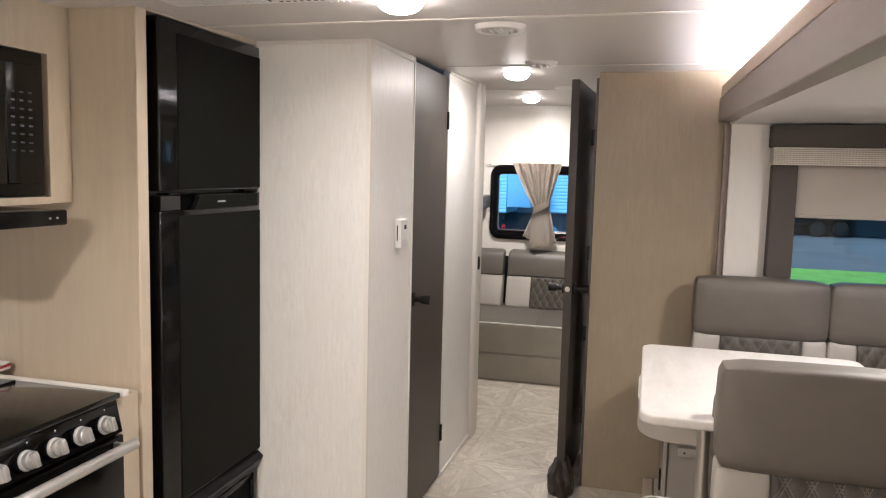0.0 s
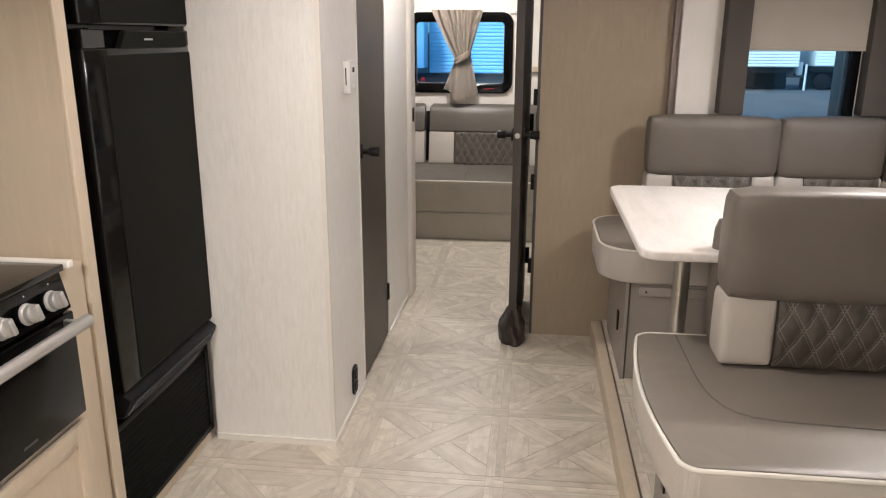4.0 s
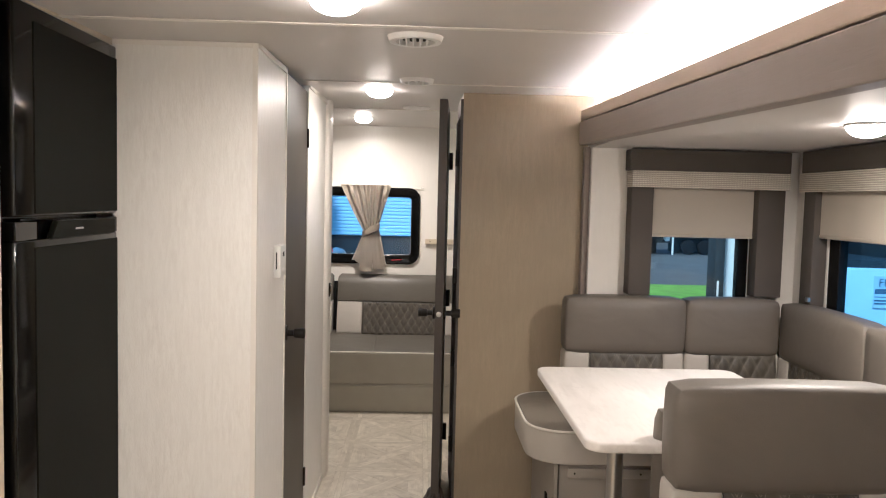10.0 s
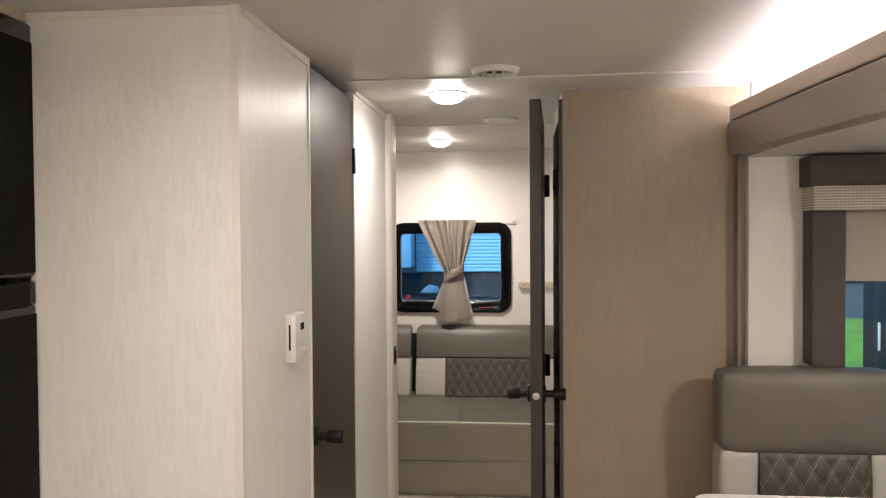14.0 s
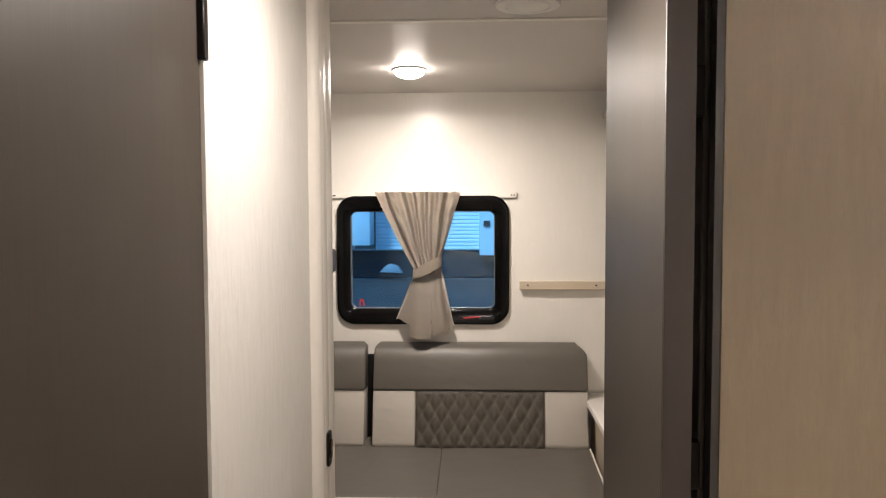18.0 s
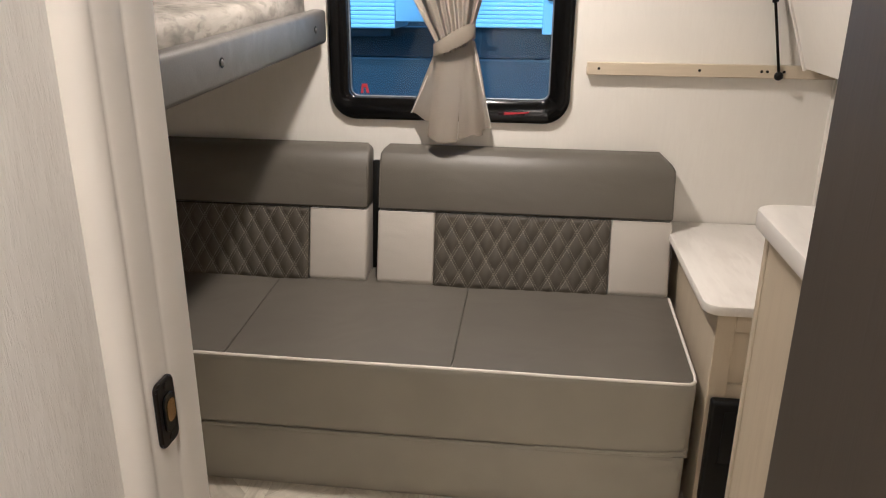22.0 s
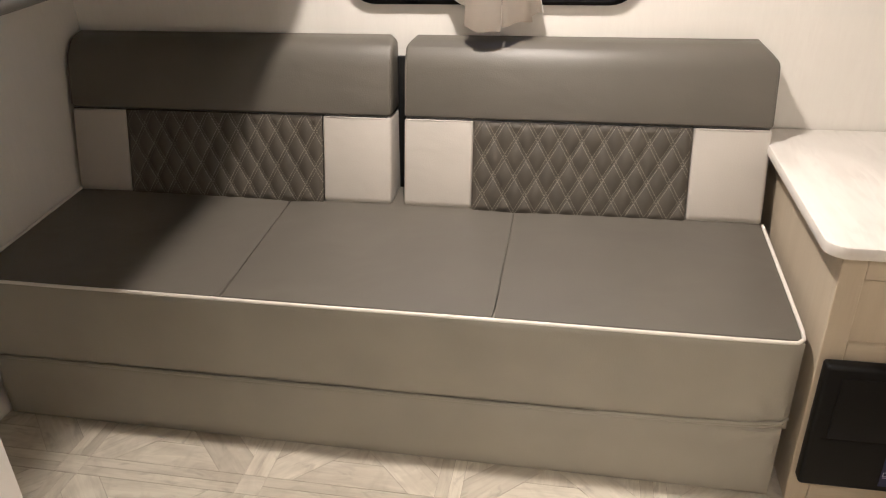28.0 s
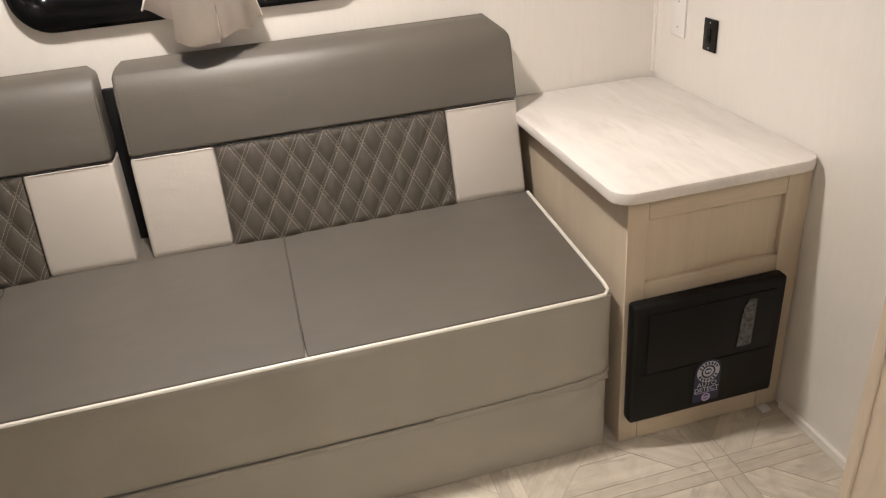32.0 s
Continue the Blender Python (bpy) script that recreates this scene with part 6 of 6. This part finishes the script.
ut = trailer(4.6, 12.0, 34.0, 0.12, 3.0, "white trailer parked beyond the grass")
sub(ut, "tongue", bm_prism([(12.0, -0.28), (12.7, -0.36), (12.7, -0.30), (12.0, -0.16)], "y", 34.5, 34.62), M_DARKU)
sub(ut, "jack", bm_tube([(12.45, 34.4, -0.9), (12.45, 34.4, 0.25)], 0.05, 10), M_SIDING, "white tongue jack")
sub(ut, "gas_bottle", moved(bm_cyl(0.16, -0.25, 0.35, 18, bevel=0.06), Matrix.Translation((12.2, 34.6, 0))), M_SIDING, "white gas bottle")
sub(ut, "tank", bm_box(5.6, 7.9, 34.5, 35.6, -0.42, -0.12, 0.08, 2), M_DARKU)
# Set-back dark box: the shadow under this trailer as colour.
sub(ut, "underbody", bm_box(4.7, 11.9, 35.2, 36.2, -0.88, 0.1), M_DARKU)
uv_ = trailer(12.85, 28.0, 34.6, 0.15, 3.1, "white trailer standing next in the row")
# Same painted shadow under the next trailer in the row.
sub(uv_, "underbody", bm_box(13.0, 27.9, 35.8, 36.8, -0.88, 0.12), M_DARKU)
for x in (13.35, 14.2):
    sub(uv_, "near_wheel", moved(bm_cyl(0.36, -0.11, 0.11, 24, bevel=0.03), Matrix.Translation((x, 34.85, -0.54)) @ Matrix.Rotation(radians(90), 4, "X")), M_TYRE)
structure("far_lot_wall", bm_box(-40, 60, 46, 46.3, -0.9, 1.6), M_DARKU, "dark row of vehicles closing the far lot", "backdrop")
nv = thing("neighbour_camper", "white camper with a printed notice parked close by", "camper", at=(4.2, 6.0, -0.9), group="parked trailers")
sub(nv, "body", bm_prism([(3.2, 5.5), (4.25, 5.4), (9.0, 14.6), (7.9, 15.0)], "z", -0.5, 2.4, 0.03, 2), M_SIDING)
sub(nv, "low_body", bm_prism([(4.255, 5.4), (5.6, 5.28), (10.2, 14.0), (9.01, 14.6)], "z", -0.5, 0.94, 0.03, 2), M_SIDING)
sub(nv, "dark_band", bm_prism([(4.26, 5.46), (5.55, 5.34), (10.1, 14.0), (9.02, 14.5)], "z", 0.941, 1.02), M_DARKU)
sub(nv, "dark_corner", bm_box(3.10, 3.21, 5.4, 5.62, -0.88, 2.3, 0.03, 2), M_DARKU)
sub(nv, "trim_strip", bm_box(3.13, 3.15, 5.392, 5.402, 0.55, 0.78, 0.003, 1), M_WHITEPL, "small white strip")
sub(nv, "mirror", bm_box(3.26, 3.55, 5.1, 5.3, 1.28, 1.55, 0.04, 2), M_DARKU)
nc = thing("parked_camper", "pale camper parked beside the wide window", "camper", at=(6, 0, -0.9), group="parked trailers")
sub(nc, "body", bm_box(5.0, 7.4, -6.0, 9.0, -0.3, 0.95, 0.05, 3), M_SIDING)
sub(nc, "window_band", bm_box(5.05, 7.3, -6.0, 9.0, 0.95, 1.9, 0.05, 3), M_DARKU)
sub(nc, "roof", bm_box(5.02, 7.4, -6.0, 9.0, 1.9, 2.3, 0.05, 3), M_SIDING)
M_INK = mat("grey_ink", (0.10, 0.14, 0.20), 0.5, var=0)
nt_ = sub(nv, "notice", bm_prism([(4.69, 5.347), (5.13, 5.308), (5.13, 5.320), (4.69, 5.359)], "z", 0.55, 0.87), M_SIDING, "white notice with grey print")
lettering(nt_, "FREE", 4.84, 5.326, 0.765, 0.115, M_INK)
for z0, z1, x1 in ((0.69, 0.74, 5.05), (0.655, 0.662, 5.07), (0.615, 0.63, 5.02), (0.585, 0.60, 5.04)):
    sub(nt_, "print_bar", bm_prism([(4.70, 5.344), (x1, 5.344 - (x1 - 4.70) * 0.0886), (x1, 5.348 - (x1 - 4.70) * 0.0886), (4.70, 5.348)], "z", z0, z1), M_INK)

# ---- floor pieces ----
PITCH, BX, BY, BW = 0.485, 0.25, 0.225, 0.062
GAP, TH = 0.0007, 0.0015


def inset(poly, g):
    n = len(poly)
    area = sum(poly[i][0] * poly[(i + 1) % n][1] - poly[(i + 1) % n][0] * poly[i][1] for i in range(n))
    if area < 0:
        poly = poly[::-1]
    out = []
    for i in range(n):
        p0, p1, p2 = Vector(poly[i - 1]), Vector(poly[i]), Vector(poly[(i + 1) % n])
        d1, d2 = (p1 - p0).normalized(), (p2 - p1).normalized()
        n1, n2 = Vector((-d1.y, d1.x)), Vector((-d2.y, d2.x))
        k = (n1 + n2)
        k = k / max(0.2, 1 + n1.dot(n2))
        out.append(tuple(p1 + k * g))
    return out


def cell_pieces():
    """Pieces of one parquet cell round its middle: (polygon, grain angle)."""
    s = (PITCH - BW) / 2
    w = 0.045
    r = w * math.sqrt(2)
    P = [([(-s, -s), (-s + r, -s), (s, s - r), (s, s), (s - r, s), (-s, -s + r)], 45)]
    for k in (1, -1):
        P.append(([(k * s, -k * s), (k * s, -k * (s - r)), (k * r, 0), (0, -k * r), (k * (s - r), -k * s)], 135))
    h = 0.55
    for rot in range(4):
        a = math.pi / 2 * rot
        c, d = round(math.cos(a)), round(math.sin(a))
        tri = [(-(s - r), -s), (s - r, -s), (0, -r)]
        m = -s + (s - r) * h
        half = (s - r) * (1 - h)
        for poly, ang in (([(-(s - r), -s), (s - r, -s), (half, m), (-half, m)], 0), ([(-half, m), (half, m), (0, -r)], 90)):
            P.append(([(c * x - d * y, d * x + c * y) for x, y in poly], ang + 90 * rot))
    b = PITCH / 2
    for k in (0, 1):
        y0 = -b - BW / 2 + k * BW / 2
        P.append(([(-s, y0), (s, y0), (s, y0 + BW / 2), (-s, y0 + BW / 2)], 0))
        P.append(([(y0, -s), (y0 + BW / 2, -s), (y0 + BW / 2, s), (y0, s)], 90))
    P.append(([(-b - BW / 2, -b - BW / 2), (-b + BW / 2, -b - BW / 2), (-b + BW / 2, -b + BW / 2), (-b - BW / 2, -b + BW / 2)], 0))
    return P


PIECES = []
for poly, ang in cell_pieces():
    poly = inset(poly, GAP)
    c, d = math.cos(radians(ang)), math.sin(radians(ang))
    mx, my = sum(p[0] for p in poly) / len(poly), sum(p[1] for p in poly) / len(poly)
    uvs = [(c * x + d * y, -d * x + c * y) for x, y in poly]
    PIECES.append(([(x - mx, y - my) for x, y in poly], uvs, (mx, my)))


def piece_mesh(items, name, material):
    """items: (polygon, uvs, x, y, z)."""
    V, Fc, U = [], [], []
    for poly, uvs, x, y, z in items:
        n, k = len(poly), len(V)
        V += [(x + p[0], y + p[1], z) for p in poly] + [(x + p[0] * 1.0, y + p[1], z - TH) for p in poly]
        Fc.append(tuple(range(k, k + n)))
        U += uvs
        for i in range(n):
            j = (i + 1) % n
            Fc.append((k + i, k + n + i, k + n + j, k + j))
            U += [uvs[i], uvs[i], uvs[j], uvs[j]]
    me = bpy.data.meshes.new(name)
    me.from_pydata(V, [], Fc)
    lay = me.uv_layers.new(name="plank")
    lay.data.foreach_set("uv", [c for uv in U for c in uv])
    me.materials.append(material)
    me.update()
    return me


shared = [piece_mesh([(p, u, 0, 0, 0)], "plank", M_PLANK) for p, u, m in PIECES]
rest, slide_rest = [], []
for ix in range(-4, 2):
    for iy in range(-6, 8):
        cx, cy = BX + PITCH * (ix + 0.5), BY + PITCH * (iy + 0.5)
        if cx - PITCH / 2 > 0.75 and cy < 1.6:
            continue
        near = -1.0 < cx < 0.5 and -0.2 < cy < 2.3
        for (p, u, m), me in zip(PIECES, shared):
            if near:
                ob = new("plank", me)
                ob.parent = floor
                ob.location = (cx + m[0], cy + m[1], 0)
            else:
                rest.append((p, u, cx + m[0], cy + m[1], 0.0))
for ix in range(0, 3):
    for iy in range(-4, 3):
        cx, cy = 0.737 + PITCH * (ix + 0.5), BY + PITCH * (iy + 0.5)
        for p, u, m in PIECES:
            slide_rest.append((p, u, cx + m[0], cy + m[1], SF))
ob = new("planks", piece_mesh(rest, "planks", M_PLANKS))
ob.parent = floor
tagged(ob, kind="stuff")
platform = bpy.data.objects["platform_slide"]
ob = new("planks", piece_mesh(slide_rest, "planks", M_PLANKS))
ob.parent = platform
tagged(ob, kind="stuff")
